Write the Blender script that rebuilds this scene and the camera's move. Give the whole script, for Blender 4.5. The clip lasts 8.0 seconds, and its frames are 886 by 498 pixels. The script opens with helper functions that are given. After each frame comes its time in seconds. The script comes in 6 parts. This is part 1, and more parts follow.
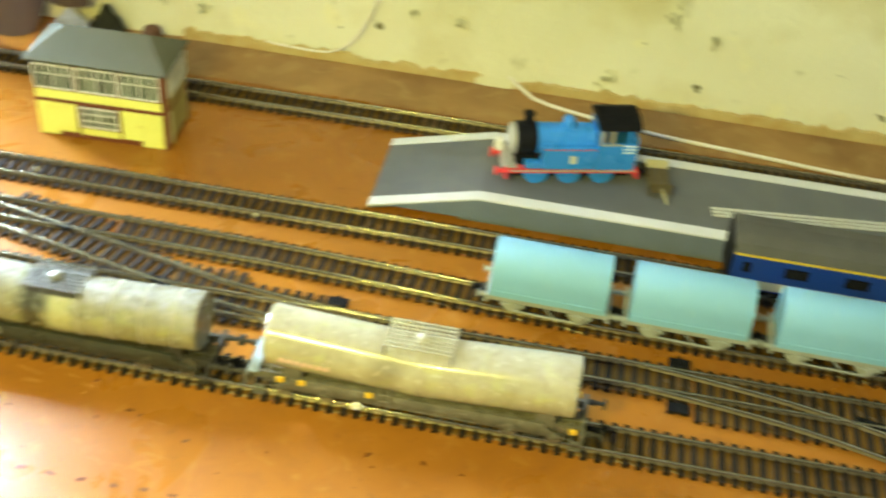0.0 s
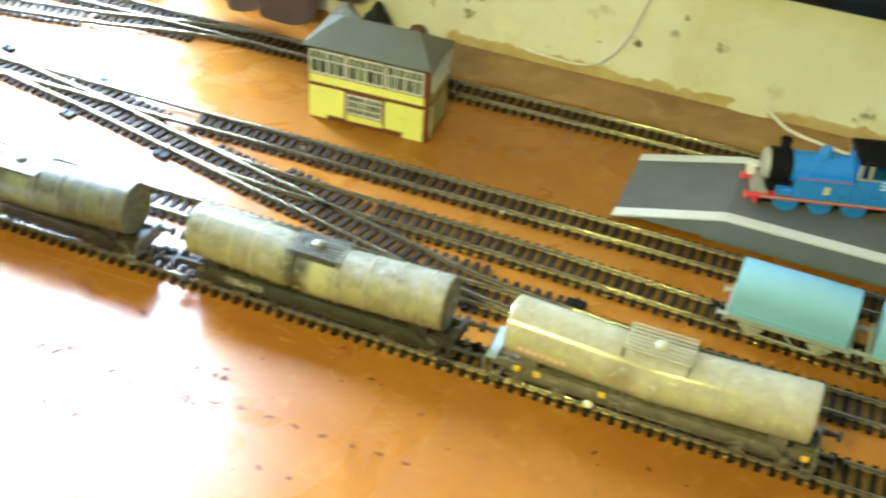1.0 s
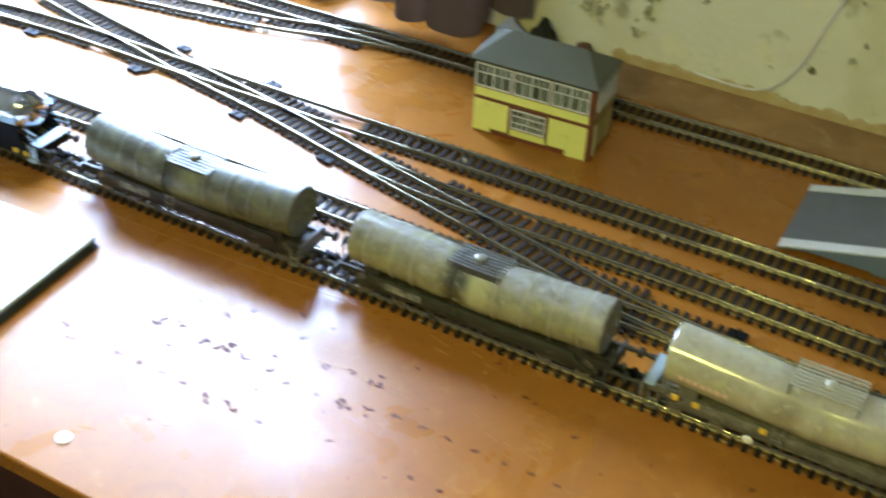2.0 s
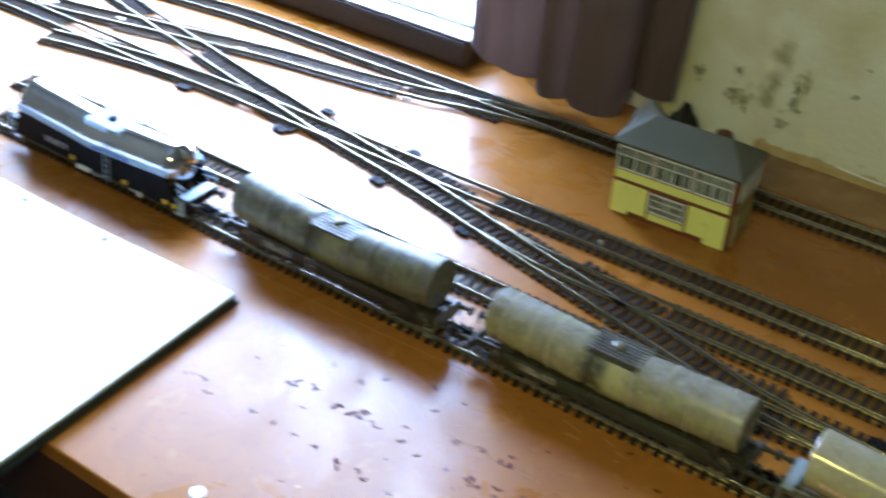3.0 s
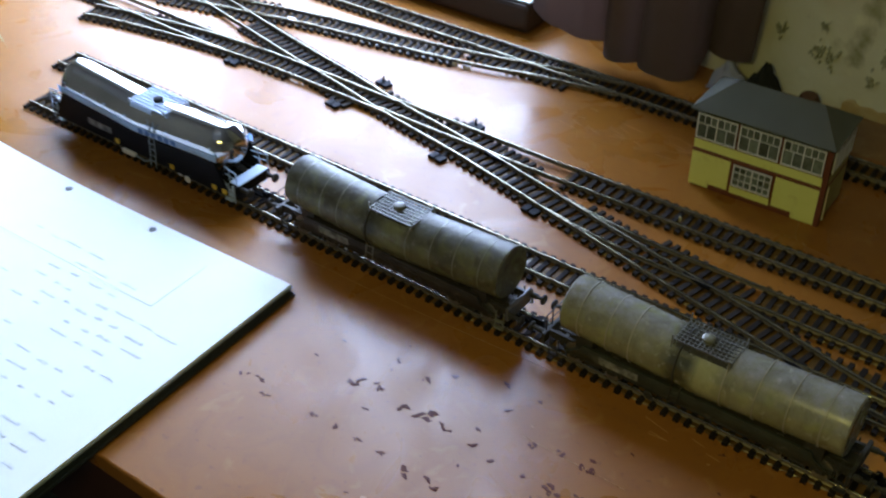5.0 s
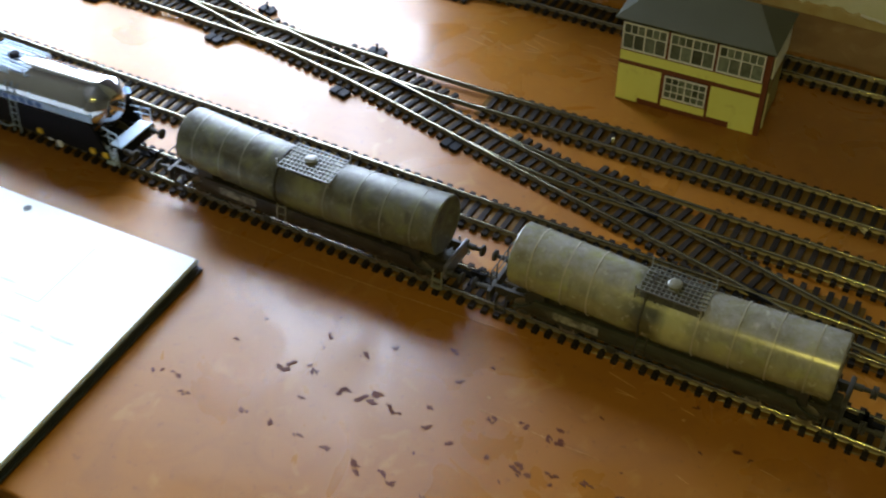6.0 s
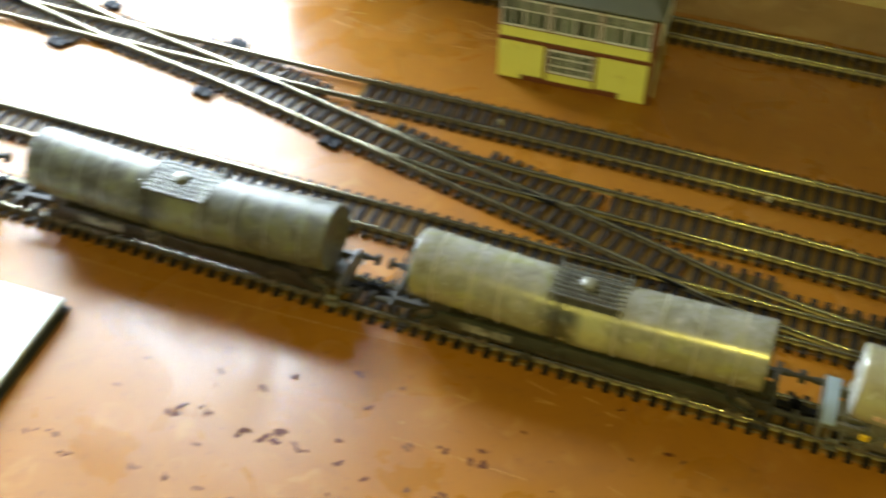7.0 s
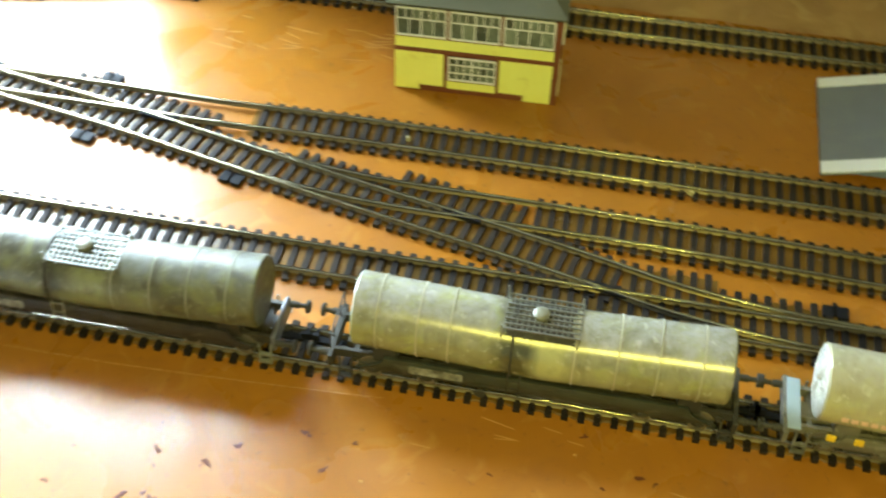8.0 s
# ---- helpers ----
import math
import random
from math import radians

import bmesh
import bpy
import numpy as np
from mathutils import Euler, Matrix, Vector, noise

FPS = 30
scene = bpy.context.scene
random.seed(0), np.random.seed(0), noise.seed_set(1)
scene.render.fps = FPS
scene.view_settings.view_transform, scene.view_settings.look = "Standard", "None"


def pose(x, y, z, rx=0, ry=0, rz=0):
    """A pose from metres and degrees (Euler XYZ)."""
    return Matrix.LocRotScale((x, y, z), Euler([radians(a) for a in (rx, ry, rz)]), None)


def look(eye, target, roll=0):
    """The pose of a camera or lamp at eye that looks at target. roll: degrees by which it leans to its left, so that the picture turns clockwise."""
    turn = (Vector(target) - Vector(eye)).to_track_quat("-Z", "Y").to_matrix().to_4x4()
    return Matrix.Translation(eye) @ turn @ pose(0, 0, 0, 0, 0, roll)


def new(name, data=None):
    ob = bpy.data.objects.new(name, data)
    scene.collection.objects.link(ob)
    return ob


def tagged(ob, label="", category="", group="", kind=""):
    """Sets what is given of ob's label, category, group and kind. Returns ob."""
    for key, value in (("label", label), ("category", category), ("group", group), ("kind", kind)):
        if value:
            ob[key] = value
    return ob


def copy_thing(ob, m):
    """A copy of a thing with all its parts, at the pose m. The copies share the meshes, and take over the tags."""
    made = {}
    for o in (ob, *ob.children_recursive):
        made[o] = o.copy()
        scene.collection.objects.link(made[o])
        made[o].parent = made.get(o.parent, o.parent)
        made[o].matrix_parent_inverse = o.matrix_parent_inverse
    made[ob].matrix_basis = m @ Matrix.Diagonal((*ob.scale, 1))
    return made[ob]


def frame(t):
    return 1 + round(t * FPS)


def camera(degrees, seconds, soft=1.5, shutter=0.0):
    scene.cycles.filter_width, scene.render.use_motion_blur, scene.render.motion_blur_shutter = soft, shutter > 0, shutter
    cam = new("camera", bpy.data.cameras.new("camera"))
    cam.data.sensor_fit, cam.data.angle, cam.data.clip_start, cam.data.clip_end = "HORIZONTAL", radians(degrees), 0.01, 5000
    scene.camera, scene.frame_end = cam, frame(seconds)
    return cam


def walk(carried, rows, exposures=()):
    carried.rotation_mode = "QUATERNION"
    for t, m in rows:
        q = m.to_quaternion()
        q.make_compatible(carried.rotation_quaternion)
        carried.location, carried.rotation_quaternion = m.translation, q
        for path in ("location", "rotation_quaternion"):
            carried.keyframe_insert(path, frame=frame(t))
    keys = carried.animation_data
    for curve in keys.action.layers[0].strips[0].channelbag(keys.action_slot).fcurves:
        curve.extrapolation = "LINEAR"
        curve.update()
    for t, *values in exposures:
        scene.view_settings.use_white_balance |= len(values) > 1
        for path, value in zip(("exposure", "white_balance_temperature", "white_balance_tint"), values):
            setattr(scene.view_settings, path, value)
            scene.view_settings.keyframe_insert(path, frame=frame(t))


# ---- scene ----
cam = camera(41.2, 8.0, soft=2.05, shutter=0.9)
PATH = [
    (0, (0.246, -0.424, 0.443), (0.054, 1.137, -0.792), 5.2),
    (0.5, (0.236, -0.437, 0.444), (-0.126, 1.1, -0.784), 5.2),
    (0.7, (0.2332, -0.443, 0.442), (-0.2093, 1.0745, -0.7804), 4.51),
    (1, (0.229, -0.452, 0.439), (-0.3, 1.042, -0.78), 4.1),
    (1.2, (0.223, -0.4552, 0.4354), (-0.3356, 1.0329, -0.7766), 4.13),
    (1.5, (0.214, -0.46, 0.43), (-0.416, 1.007, -0.774), 3.9),
    (1.7, (0.216, -0.455, 0.432), (-0.462, 0.979, -0.785), 3.1),
    (2.8, (0.192, -0.46, 0.449), (-0.672, 0.918, -0.714), 3.4),
    (3, (0.189, -0.464, 0.446), (-0.72, 0.907, -0.692), 3.3),
    (3.2, (0.1886, -0.4644, 0.4468), (-0.7775, 0.864, -0.6928), 2.43),
    (3.5, (0.188, -0.465, 0.448), (-0.819, 0.817, -0.711), 1.9),
    (4, (0.193, -0.458, 0.443), (-0.833, 0.837, -0.684), 0.5),
    (4.2, (0.189, -0.455, 0.442), (-0.825, 0.842, -0.692), 0.5),
    (5.3, (0.137, -0.414, 0.425), (-0.767, 0.871, -0.812), 0.1),
    (5.5, (0.124, -0.406, 0.422), (-0.724, 0.889, -0.844), 0.3),
    (5.8, (0.1036, -0.3898, 0.4178), (-0.6569, 0.9096, -0.8967), 0.17),
    (6, (0.09, -0.379, 0.415), (-0.626, 0.913, -0.934), -0.3),
    (6.2, (0.0792, -0.3718, 0.413), (-0.6088, 0.9272, -0.943), 0.42),
    (6.5, (0.063, -0.361, 0.41), (-0.58, 0.961, -0.946), 0.1),
    (6.8, (0.06, -0.3478, 0.407), (-0.5018, 0.9765, -0.98), 0.29),
    (7, (0.058, -0.339, 0.405), (-0.434, 0.993, -1.003), 0.5),
    (7.2, (0.046, -0.3326, 0.4074), (-0.3486, 1.0131, -1.0163), 2.22),
    (7.5, (0.028, -0.323, 0.411), (-0.317, 1.019, -1.031), 1.7),
    (7.8, (0.0172, -0.3146, 0.4092), (-0.2713, 1.0425, -1.0302), 1.71),
    (8, (0.01, -0.309, 0.408), (-0.222, 1.049, -1.042), 1.8),
]
EXPOSURES = [(0.0, 2.97, 6300, 11), (1.0, 2.73, 5760, 13), (1.5, 2.18, 5560, 16), (3.0, 1.20, 5150, 23), (3.5, 0.82, 5090, 27), (4.0, 0.45, 5120, 28), (5.5, 0.0, 5980, 22), (6.0, 0.38, 6300, 20), (6.5, 0.74, 6550, 18),
             (7.0, 1.36, 6900, 12), (7.5, 1.98, 6760, 8), (8.0, 2.14, 6600, 5)]
walk(cam, [(t, look(eye, aim, roll)) for t, eye, aim, roll in PATH], EXPOSURES)

# ---- world and lights ----
world = bpy.data.worlds.new("sky")
scene.world = world
world.use_nodes = True
wn = world.node_tree
sky = wn.nodes.new("ShaderNodeTexSky")
sky.sky_type, sky.sun_disc = "NISHITA", False
sky.sun_elevation, sky.sun_rotation = radians(35), radians(20)
wn.links.new(sky.outputs[0], wn.nodes["Background"].inputs[0])
wn.nodes["Background"].inputs[1].default_value = 0.12


def area(name, eye, target, sx, sy, watts, colour):
    data = bpy.data.lights.new(name, "AREA")
    data.shape, data.size, data.size_y, data.energy, data.color = "RECTANGLE", sx, sy, watts, colour
    ob = new(name, data)
    ob.matrix_world = look(eye, target)
    return ob


# daylight in the window's opening
area("window_daylight", (-0.725, 0.47, 0.42), (-0.725, -1.0, 0.32), 0.86, 0.80, 34, (0.68, 0.85, 1.0))
# added warm strip, unseen, standing in for the torch that moves with the camera
area("torch_stand_in_light", (0.050, -0.415, 0.430), (0.110, -0.12, 0.0), 0.130, 0.020, 0.66, (1.0, 0.89, 0.16))

# ---- materials ----


def mat(name, a, b=None, rough=0.5, metal=0.0, scale=60.0, fine=900.0, bump=0.15, spec=0.5, mottle=0.35, randomise=0.0, depth=0.0004):
    """Two tones mixed by a broad noise, fine grain in the relief and the gloss."""
    b = b or tuple(c * 0.7 for c in a)
    m = bpy.data.materials.new(name)
    m.use_nodes = True
    t = m.node_tree
    n, l = t.nodes, t.links
    p = n["Principled BSDF"]
    p.inputs["Metallic"].default_value, p.inputs["Specular IOR Level"].default_value = metal, spec
    co = n.new("ShaderNodeTexCoord")
    big, small = n.new("ShaderNodeTexNoise"), n.new("ShaderNodeTexNoise")
    for node, s, d in ((big, scale, 5), (small, fine, 3)):
        node.inputs["Scale"].default_value, node.inputs["Detail"].default_value = s, d
        l.new(co.outputs["Object"], node.inputs["Vector"])
    ramp = n.new("ShaderNodeMapRange")
    ramp.inputs["From Min"].default_value, ramp.inputs["From Max"].default_value = 0.5 - mottle, 0.5 + mottle
    l.new(big.outputs[0], ramp.inputs["Value"])
    mix = n.new("ShaderNodeMix")
    mix.data_type = "RGBA"
    mix.inputs["A"].default_value, mix.inputs["B"].default_value = (*a, 1), (*b, 1)
    l.new(ramp.outputs[0], mix.inputs["Factor"])
    out = mix.outputs["Result"]
    if randomise:
        info, hsv, mr = n.new("ShaderNodeObjectInfo"), n.new("ShaderNodeHueSaturation"), n.new("ShaderNodeMapRange")
        mr.inputs["To Min"].default_value, mr.inputs["To Max"].default_value = 1 - randomise, 1 + randomise
        l.new(info.outputs["Random"], mr.inputs["Value"])
        l.new(mr.outputs[0], hsv.inputs["Value"])
        l.new(out, hsv.inputs["Color"])
        out = hsv.outputs[0]
    l.new(out, p.inputs["Base Color"])
    rr = n.new("ShaderNodeMapRange")
    rr.inputs["To Min"].default_value, rr.inputs["To Max"].default_value = max(0.02, rough - 0.08), min(1, rough + 0.08)
    l.new(big.outputs[0], rr.inputs["Value"])
    l.new(rr.outputs[0], p.inputs["Roughness"])
    bp = n.new("ShaderNodeBump")
    bp.inputs["Strength"].default_value, bp.inputs["Distance"].default_value = bump, depth
    l.new(small.outputs[0], bp.inputs["Height"])
    l.new(bp.outputs[0], p.inputs["Normal"])
    return m


BOARD = mat("varnished_hardboard", (0.315, 0.125, 0.012), (0.255, 0.097, 0.009), 0.295, scale=7, fine=260, bump=0.03, mottle=0.3, spec=0.32)
BOARD_EDGE = mat("dark_stained_edge", (0.06, 0.02, 0.012), rough=0.45, scale=30)
RAIL = mat("tarnished_nickel_rail", (0.35, 0.325, 0.23), (0.20, 0.18, 0.125), 0.10, metal=0.95, scale=120, fine=420, bump=0.10, mottle=0.2)
RAIL_SIDE = mat("dull_rail_web", (0.15, 0.122, 0.070), (0.085, 0.068, 0.038), 0.42, metal=0.6, scale=200, bump=0.05)
TRACK_BED = mat("glossy_dark_brown_bed", (0.165, 0.086, 0.015), (0.080, 0.044, 0.010), 0.26, scale=45, fine=220, mottle=0.22, spec=0.40, bump=0.35)
SLEEPER = mat("black_brown_plastic_sleeper", (0.011, 0.008, 0.006), (0.022, 0.016, 0.012), 0.75, scale=300, randomise=0.35, spec=0.14)
BLACK = mat("matt_black_plastic", (0.005, 0.006, 0.009), (0.012, 0.012, 0.015), 0.55, scale=200, spec=0.06)
GRIME = mat("weathered_underframe", (0.013, 0.012, 0.010), (0.030, 0.027, 0.019), 0.75, scale=130)
DUST = mat("dusty_grey_underframe", (0.085, 0.080, 0.062), (0.14, 0.13, 0.10), 0.75, scale=130)


# dust is the grey of window light painted along the barrel's top
def tank_paint(name, a, b, rough, spill, streak, dark_layer=1.0, dust=(0.3, 0.3, 0.3), top_light=0.7, wiped=0.75, spill_x=0.0160):
    """Weathered, dirty barrel paint: broad mottling, runs down the flanks, grey window light painted along the top, a
    spill and a wiped patch below the filler.
    """
    m = mat(name, a, b, rough, scale=42, fine=420, mottle=0.2, bump=0.10, spec=0.7)
    t = m.node_tree
    n, l = t.nodes, t.links
    p = n["Principled BSDF"]
    src = p.inputs["Base Color"].links[0].from_socket
    co, sep = n.new("ShaderNodeTexCoord"), n.new("ShaderNodeSeparateXYZ")
    l.new(co.outputs["Object"], sep.inputs[0])
    for sc, lo, hi, col, amount in (((230, 230, 24), 0.50, 0.78, streak, 0.55 * dark_layer), ((60, 60, 60), 0.55, 0.78, tuple(min(1, 1.35 * c) for c in a), 0.5), ((30, 30, 55), 0.52, 0.76, streak, 0.45 * dark_layer)):
        mp, nz, mr, mx = n.new("ShaderNodeMapping"), n.new("ShaderNodeTexNoise"), n.new("ShaderNodeMapRange"), n.new("ShaderNodeMix")
        mx.data_type = "RGBA"
        mp.inputs["Scale"].default_value = sc
        nz.inputs["Scale"].default_value, nz.inputs["Detail"].default_value = 1.0, 5
        mr.inputs["From Min"].default_value, mr.inputs["From Max"].default_value, mr.inputs["To Max"].default_value = lo, hi, amount
        l.new(co.outputs["Object"], mp.inputs[0])
        l.new(mp.outputs[0], nz.inputs["Vector"])
        l.new(nz.outputs[0], mr.inputs["Value"])
        l.new(mr.outputs[0], mx.inputs["Factor"])
        l.new(src, mx.inputs["A"])
        mx.inputs["B"].default_value = (*col, 1)
        src = mx.outputs["Result"]
    # greenish weathered islands
    nz, mr, mx = n.new("ShaderNodeTexNoise"), n.new("ShaderNodeMapRange"), n.new("ShaderNodeMix")
    mx.data_type = "RGBA"
    nz.inputs["Scale"].default_value, nz.inputs["Detail"].default_value, nz.inputs["Distortion"].default_value = 85, 6, 0.8
    mr.inputs["From Min"].default_value, mr.inputs["From Max"].default_value, mr.inputs["To Max"].default_value = 0.52, 0.66, 0.5 * dark_layer
    l.new(co.outputs["Object"], nz.inputs["Vector"])
    l.new(nz.outputs[0], mr.inputs["Value"])
    l.new(mr.outputs[0], mx.inputs["Factor"])
    l.new(src, mx.inputs["A"])
    mx.inputs["B"].default_value = (a[0] * 1.05, a[1] * 1.15, a[2] * 0.72, 1)
    src = mx.outputs["Result"]
    # grey window light painted on top, and the wiped paler patch below the filler
    for axis, mid, lo, hi, amount, col, grain in ((2, None, 0.0385, 0.0455, top_light, dust, 110), (0, -0.0050, 0.0105, 0.0040, wiped, (a[0] * 1.35, a[1] * 1.38, a[2] * 1.1), 130)):
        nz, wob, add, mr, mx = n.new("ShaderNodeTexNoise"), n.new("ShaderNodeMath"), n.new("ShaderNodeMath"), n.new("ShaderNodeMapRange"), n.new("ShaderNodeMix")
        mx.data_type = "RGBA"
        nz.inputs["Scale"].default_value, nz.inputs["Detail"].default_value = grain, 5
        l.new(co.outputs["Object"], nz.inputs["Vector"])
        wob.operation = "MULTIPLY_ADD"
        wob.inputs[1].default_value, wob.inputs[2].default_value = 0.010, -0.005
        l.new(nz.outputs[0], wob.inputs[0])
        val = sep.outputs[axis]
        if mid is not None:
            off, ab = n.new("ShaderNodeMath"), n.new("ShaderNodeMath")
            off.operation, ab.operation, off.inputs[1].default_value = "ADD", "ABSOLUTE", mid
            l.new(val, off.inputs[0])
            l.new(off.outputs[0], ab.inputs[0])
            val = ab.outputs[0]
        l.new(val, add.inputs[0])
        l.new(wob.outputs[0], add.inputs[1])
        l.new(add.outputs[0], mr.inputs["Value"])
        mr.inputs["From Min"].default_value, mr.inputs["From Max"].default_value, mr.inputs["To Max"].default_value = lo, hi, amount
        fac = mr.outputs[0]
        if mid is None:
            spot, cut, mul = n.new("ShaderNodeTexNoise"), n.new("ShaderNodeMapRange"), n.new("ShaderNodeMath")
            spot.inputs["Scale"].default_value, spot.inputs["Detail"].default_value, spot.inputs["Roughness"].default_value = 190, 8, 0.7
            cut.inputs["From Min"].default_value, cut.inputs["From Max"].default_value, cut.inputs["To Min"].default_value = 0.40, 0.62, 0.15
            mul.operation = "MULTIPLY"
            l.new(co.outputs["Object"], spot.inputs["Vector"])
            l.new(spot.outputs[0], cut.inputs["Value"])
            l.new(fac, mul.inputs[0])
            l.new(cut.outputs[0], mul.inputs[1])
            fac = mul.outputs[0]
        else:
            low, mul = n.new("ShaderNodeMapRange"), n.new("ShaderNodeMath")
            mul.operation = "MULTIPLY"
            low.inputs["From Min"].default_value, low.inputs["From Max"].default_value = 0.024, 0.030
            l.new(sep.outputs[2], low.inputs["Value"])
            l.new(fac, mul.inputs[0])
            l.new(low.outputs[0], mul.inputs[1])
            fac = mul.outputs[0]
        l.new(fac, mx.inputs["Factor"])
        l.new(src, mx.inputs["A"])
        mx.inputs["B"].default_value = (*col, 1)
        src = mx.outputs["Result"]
    # the spill beside the ladder
    sub, ab, mr, nz, mul, mx = n.new("ShaderNodeMath"), n.new("ShaderNodeMath"), n.new("ShaderNodeMapRange"), n.new("ShaderNodeTexNoise"), n.new("ShaderNodeMath"), n.new("ShaderNodeMix")
    mx.data_type = "RGBA"
    sub.operation, ab.operation, mul.operation = "ADD", "ABSOLUTE", "MULTIPLY"
    sub.inputs[1].default_value = spill_x
    l.new(sep.outputs[0], sub.inputs[0])
    l.new(sub.outputs[0], ab.inputs[0])
    l.new(ab.outputs[0], mr.inputs["Value"])
    mr.inputs["From Min"].default_value, mr.inputs["From Max"].default_value, mr.inputs["To Min"].default_value, mr.inputs["To Max"].default_value = 0.002, 0.011, 1.6 * spill, 0.0
    nz.inputs["Scale"].default_value = 150
    l.new(co.outputs["Object"], nz.inputs["Vector"])
    l.new(mr.outputs[0], mul.inputs[0])
    l.new(nz.outputs[0], mul.inputs[1])
    l.new(mul.outputs[0], mx.inputs["Factor"])
    l.new(src, mx.inputs["A"])
    mx.inputs["B"].default_value = (*streak, 1)
    l.new(mx.outputs["Result"], p.inputs["Base Color"])
    return m


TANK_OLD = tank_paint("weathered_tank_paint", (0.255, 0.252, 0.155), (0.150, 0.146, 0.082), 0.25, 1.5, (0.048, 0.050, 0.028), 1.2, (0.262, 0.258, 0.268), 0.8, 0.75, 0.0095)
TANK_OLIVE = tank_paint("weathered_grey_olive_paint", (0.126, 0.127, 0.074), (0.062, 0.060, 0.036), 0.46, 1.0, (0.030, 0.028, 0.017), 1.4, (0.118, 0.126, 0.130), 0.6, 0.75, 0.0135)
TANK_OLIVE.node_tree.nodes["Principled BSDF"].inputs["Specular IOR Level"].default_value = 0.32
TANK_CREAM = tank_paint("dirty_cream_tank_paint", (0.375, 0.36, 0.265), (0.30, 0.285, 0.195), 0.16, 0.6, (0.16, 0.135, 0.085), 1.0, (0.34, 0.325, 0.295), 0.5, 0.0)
TANK_SILVER = mat("polished_silver_tank", (0.52, 0.53, 0.54), (0.36, 0.36, 0.36), 0.11, metal=0.95, scale=30, mottle=0.25, bump=0.05)
HULL = mat("grimy_green_black_hull", (0.015, 0.020, 0.015), (0.038, 0.044, 0.031), 0.5, scale=90, fine=500, mottle=0.2)
SOOT = mat("sooty_black_brown_skirt", (0.011, 0.009, 0.008), (0.034, 0.029, 0.024), 0.6, scale=120, fine=500, mottle=0.2)
CREAM_GRATE = mat("dirty_cream_walkway", (0.42, 0.41, 0.32), (0.30, 0.29, 0.21), 0.4, scale=150)
# pale hoop tones: the highlight along each hoop is put into the colour
SEAM = mat("highlit_tank_hoop", (0.30, 0.29, 0.22), (0.19, 0.18, 0.13), 0.4, scale=120)
HOOP = mat("pale_hoop_paint", (0.20, 0.20, 0.16), (0.12, 0.12, 0.09), 0.35, scale=120)
PANEL = mat("worn_grey_data_panel", (0.24, 0.24, 0.215), (0.06, 0.06, 0.05), 0.6, scale=260, mottle=0.14)
GRATE = mat("grey_etched_walkway", (0.26, 0.26, 0.23), (0.13, 0.13, 0.11), 0.35, metal=0.3, scale=200)
PALE_BLUE = mat("pale_blue_grey_paint", (0.50, 0.64, 0.82), (0.40, 0.52, 0.68), 0.4, scale=90)
PALE_GREY = mat("dull_blue_grey_paint", (0.27, 0.34, 0.40), (0.20, 0.26, 0.31), 0.45, scale=90)
LAVENDER = mat("dull_lavender_grey_paint", (0.115, 0.115, 0.14), (0.08, 0.08, 0.095), 0.5, scale=120)
STRIPE = mat("pale_blue_stripe", (0.62, 0.78, 0.97), (0.50, 0.66, 0.88), 0.35, scale=60)
LETTER_PINK = mat("worn_pinkish_lettering", (0.62, 0.42, 0.34), rough=0.5, scale=200)
LOGO_BLUE = mat("blue_lettering_bars", (0.10, 0.22, 0.55), rough=0.4)
YELLOW = mat("yellow_axlebox", (0.75, 0.50, 0.03), (0.6, 0.38, 0.02), 0.5, scale=200)
STEEL = mat("wheel_steel", (0.30, 0.29, 0.27), rough=0.35, metal=0.8, scale=200)
WHITE = mat("white_paint", (0.78, 0.78, 0.76), (0.68, 0.68, 0.66), 0.5, scale=60)
EDGE_WHITE = mat("chalky_white_edge", (0.66, 0.69, 0.74), (0.56, 0.59, 0.64), 0.7, scale=50)
TURQUOISE = mat("turquoise_plastic", (0.215, 0.455, 0.68), (0.19, 0.42, 0.63), 0.72, scale=40)
GREY_PLASTIC = mat("pale_grey_plastic", (0.36, 0.39, 0.36), (0.26, 0.29, 0.27), 0.5, scale=120)
LOCO_BLUE = mat("bright_blue_gloss", (0.035, 0.25, 0.80), (0.028, 0.21, 0.70), 0.28, scale=40, bump=0.02)
RED = mat("red_paint", (0.72, 0.045, 0.045), (0.6, 0.035, 0.035), 0.35, scale=80)
LOCO_GREY = mat("pale_grey_moulding", (0.40, 0.40, 0.37), (0.32, 0.32, 0.29), 0.45, scale=90)
COACH_BLUE = mat("deep_blue_coach", (0.01, 0.045, 0.28), (0.008, 0.035, 0.22), 0.35, scale=60)
COACH_ROOF = mat("dark_grey_roof", (0.085, 0.085, 0.08), (0.06, 0.06, 0.058), 0.7, scale=50)
COACH_YELLOW = mat("yellow_lining", (0.75, 0.55, 0.03), rough=0.4)
FOIL = mat("creased_whitish_foil", (0.46, 0.46, 0.42), (0.30, 0.30, 0.27), 0.28, scale=160, mottle=0.2)
CREAM = mat("cream_panel", (0.70, 0.66, 0.42), rough=0.45, scale=60)
GLASS_DARK = mat("dark_glazing", (0.012, 0.012, 0.016), rough=0.12, scale=60)
PLATFORM = mat("grey_platform_card", (0.128, 0.140, 0.165), (0.108, 0.118, 0.140), 0.8, scale=40, fine=1500, bump=0.3)
PLATFORM_SIDE = mat("platform_side", (0.145, 0.180, 0.245), (0.115, 0.145, 0.200), 0.8, scale=60)
BOX_YELLOW = mat("primrose_plaster", (0.78, 0.80, 0.20), (0.70, 0.71, 0.15), 0.7, scale=60)
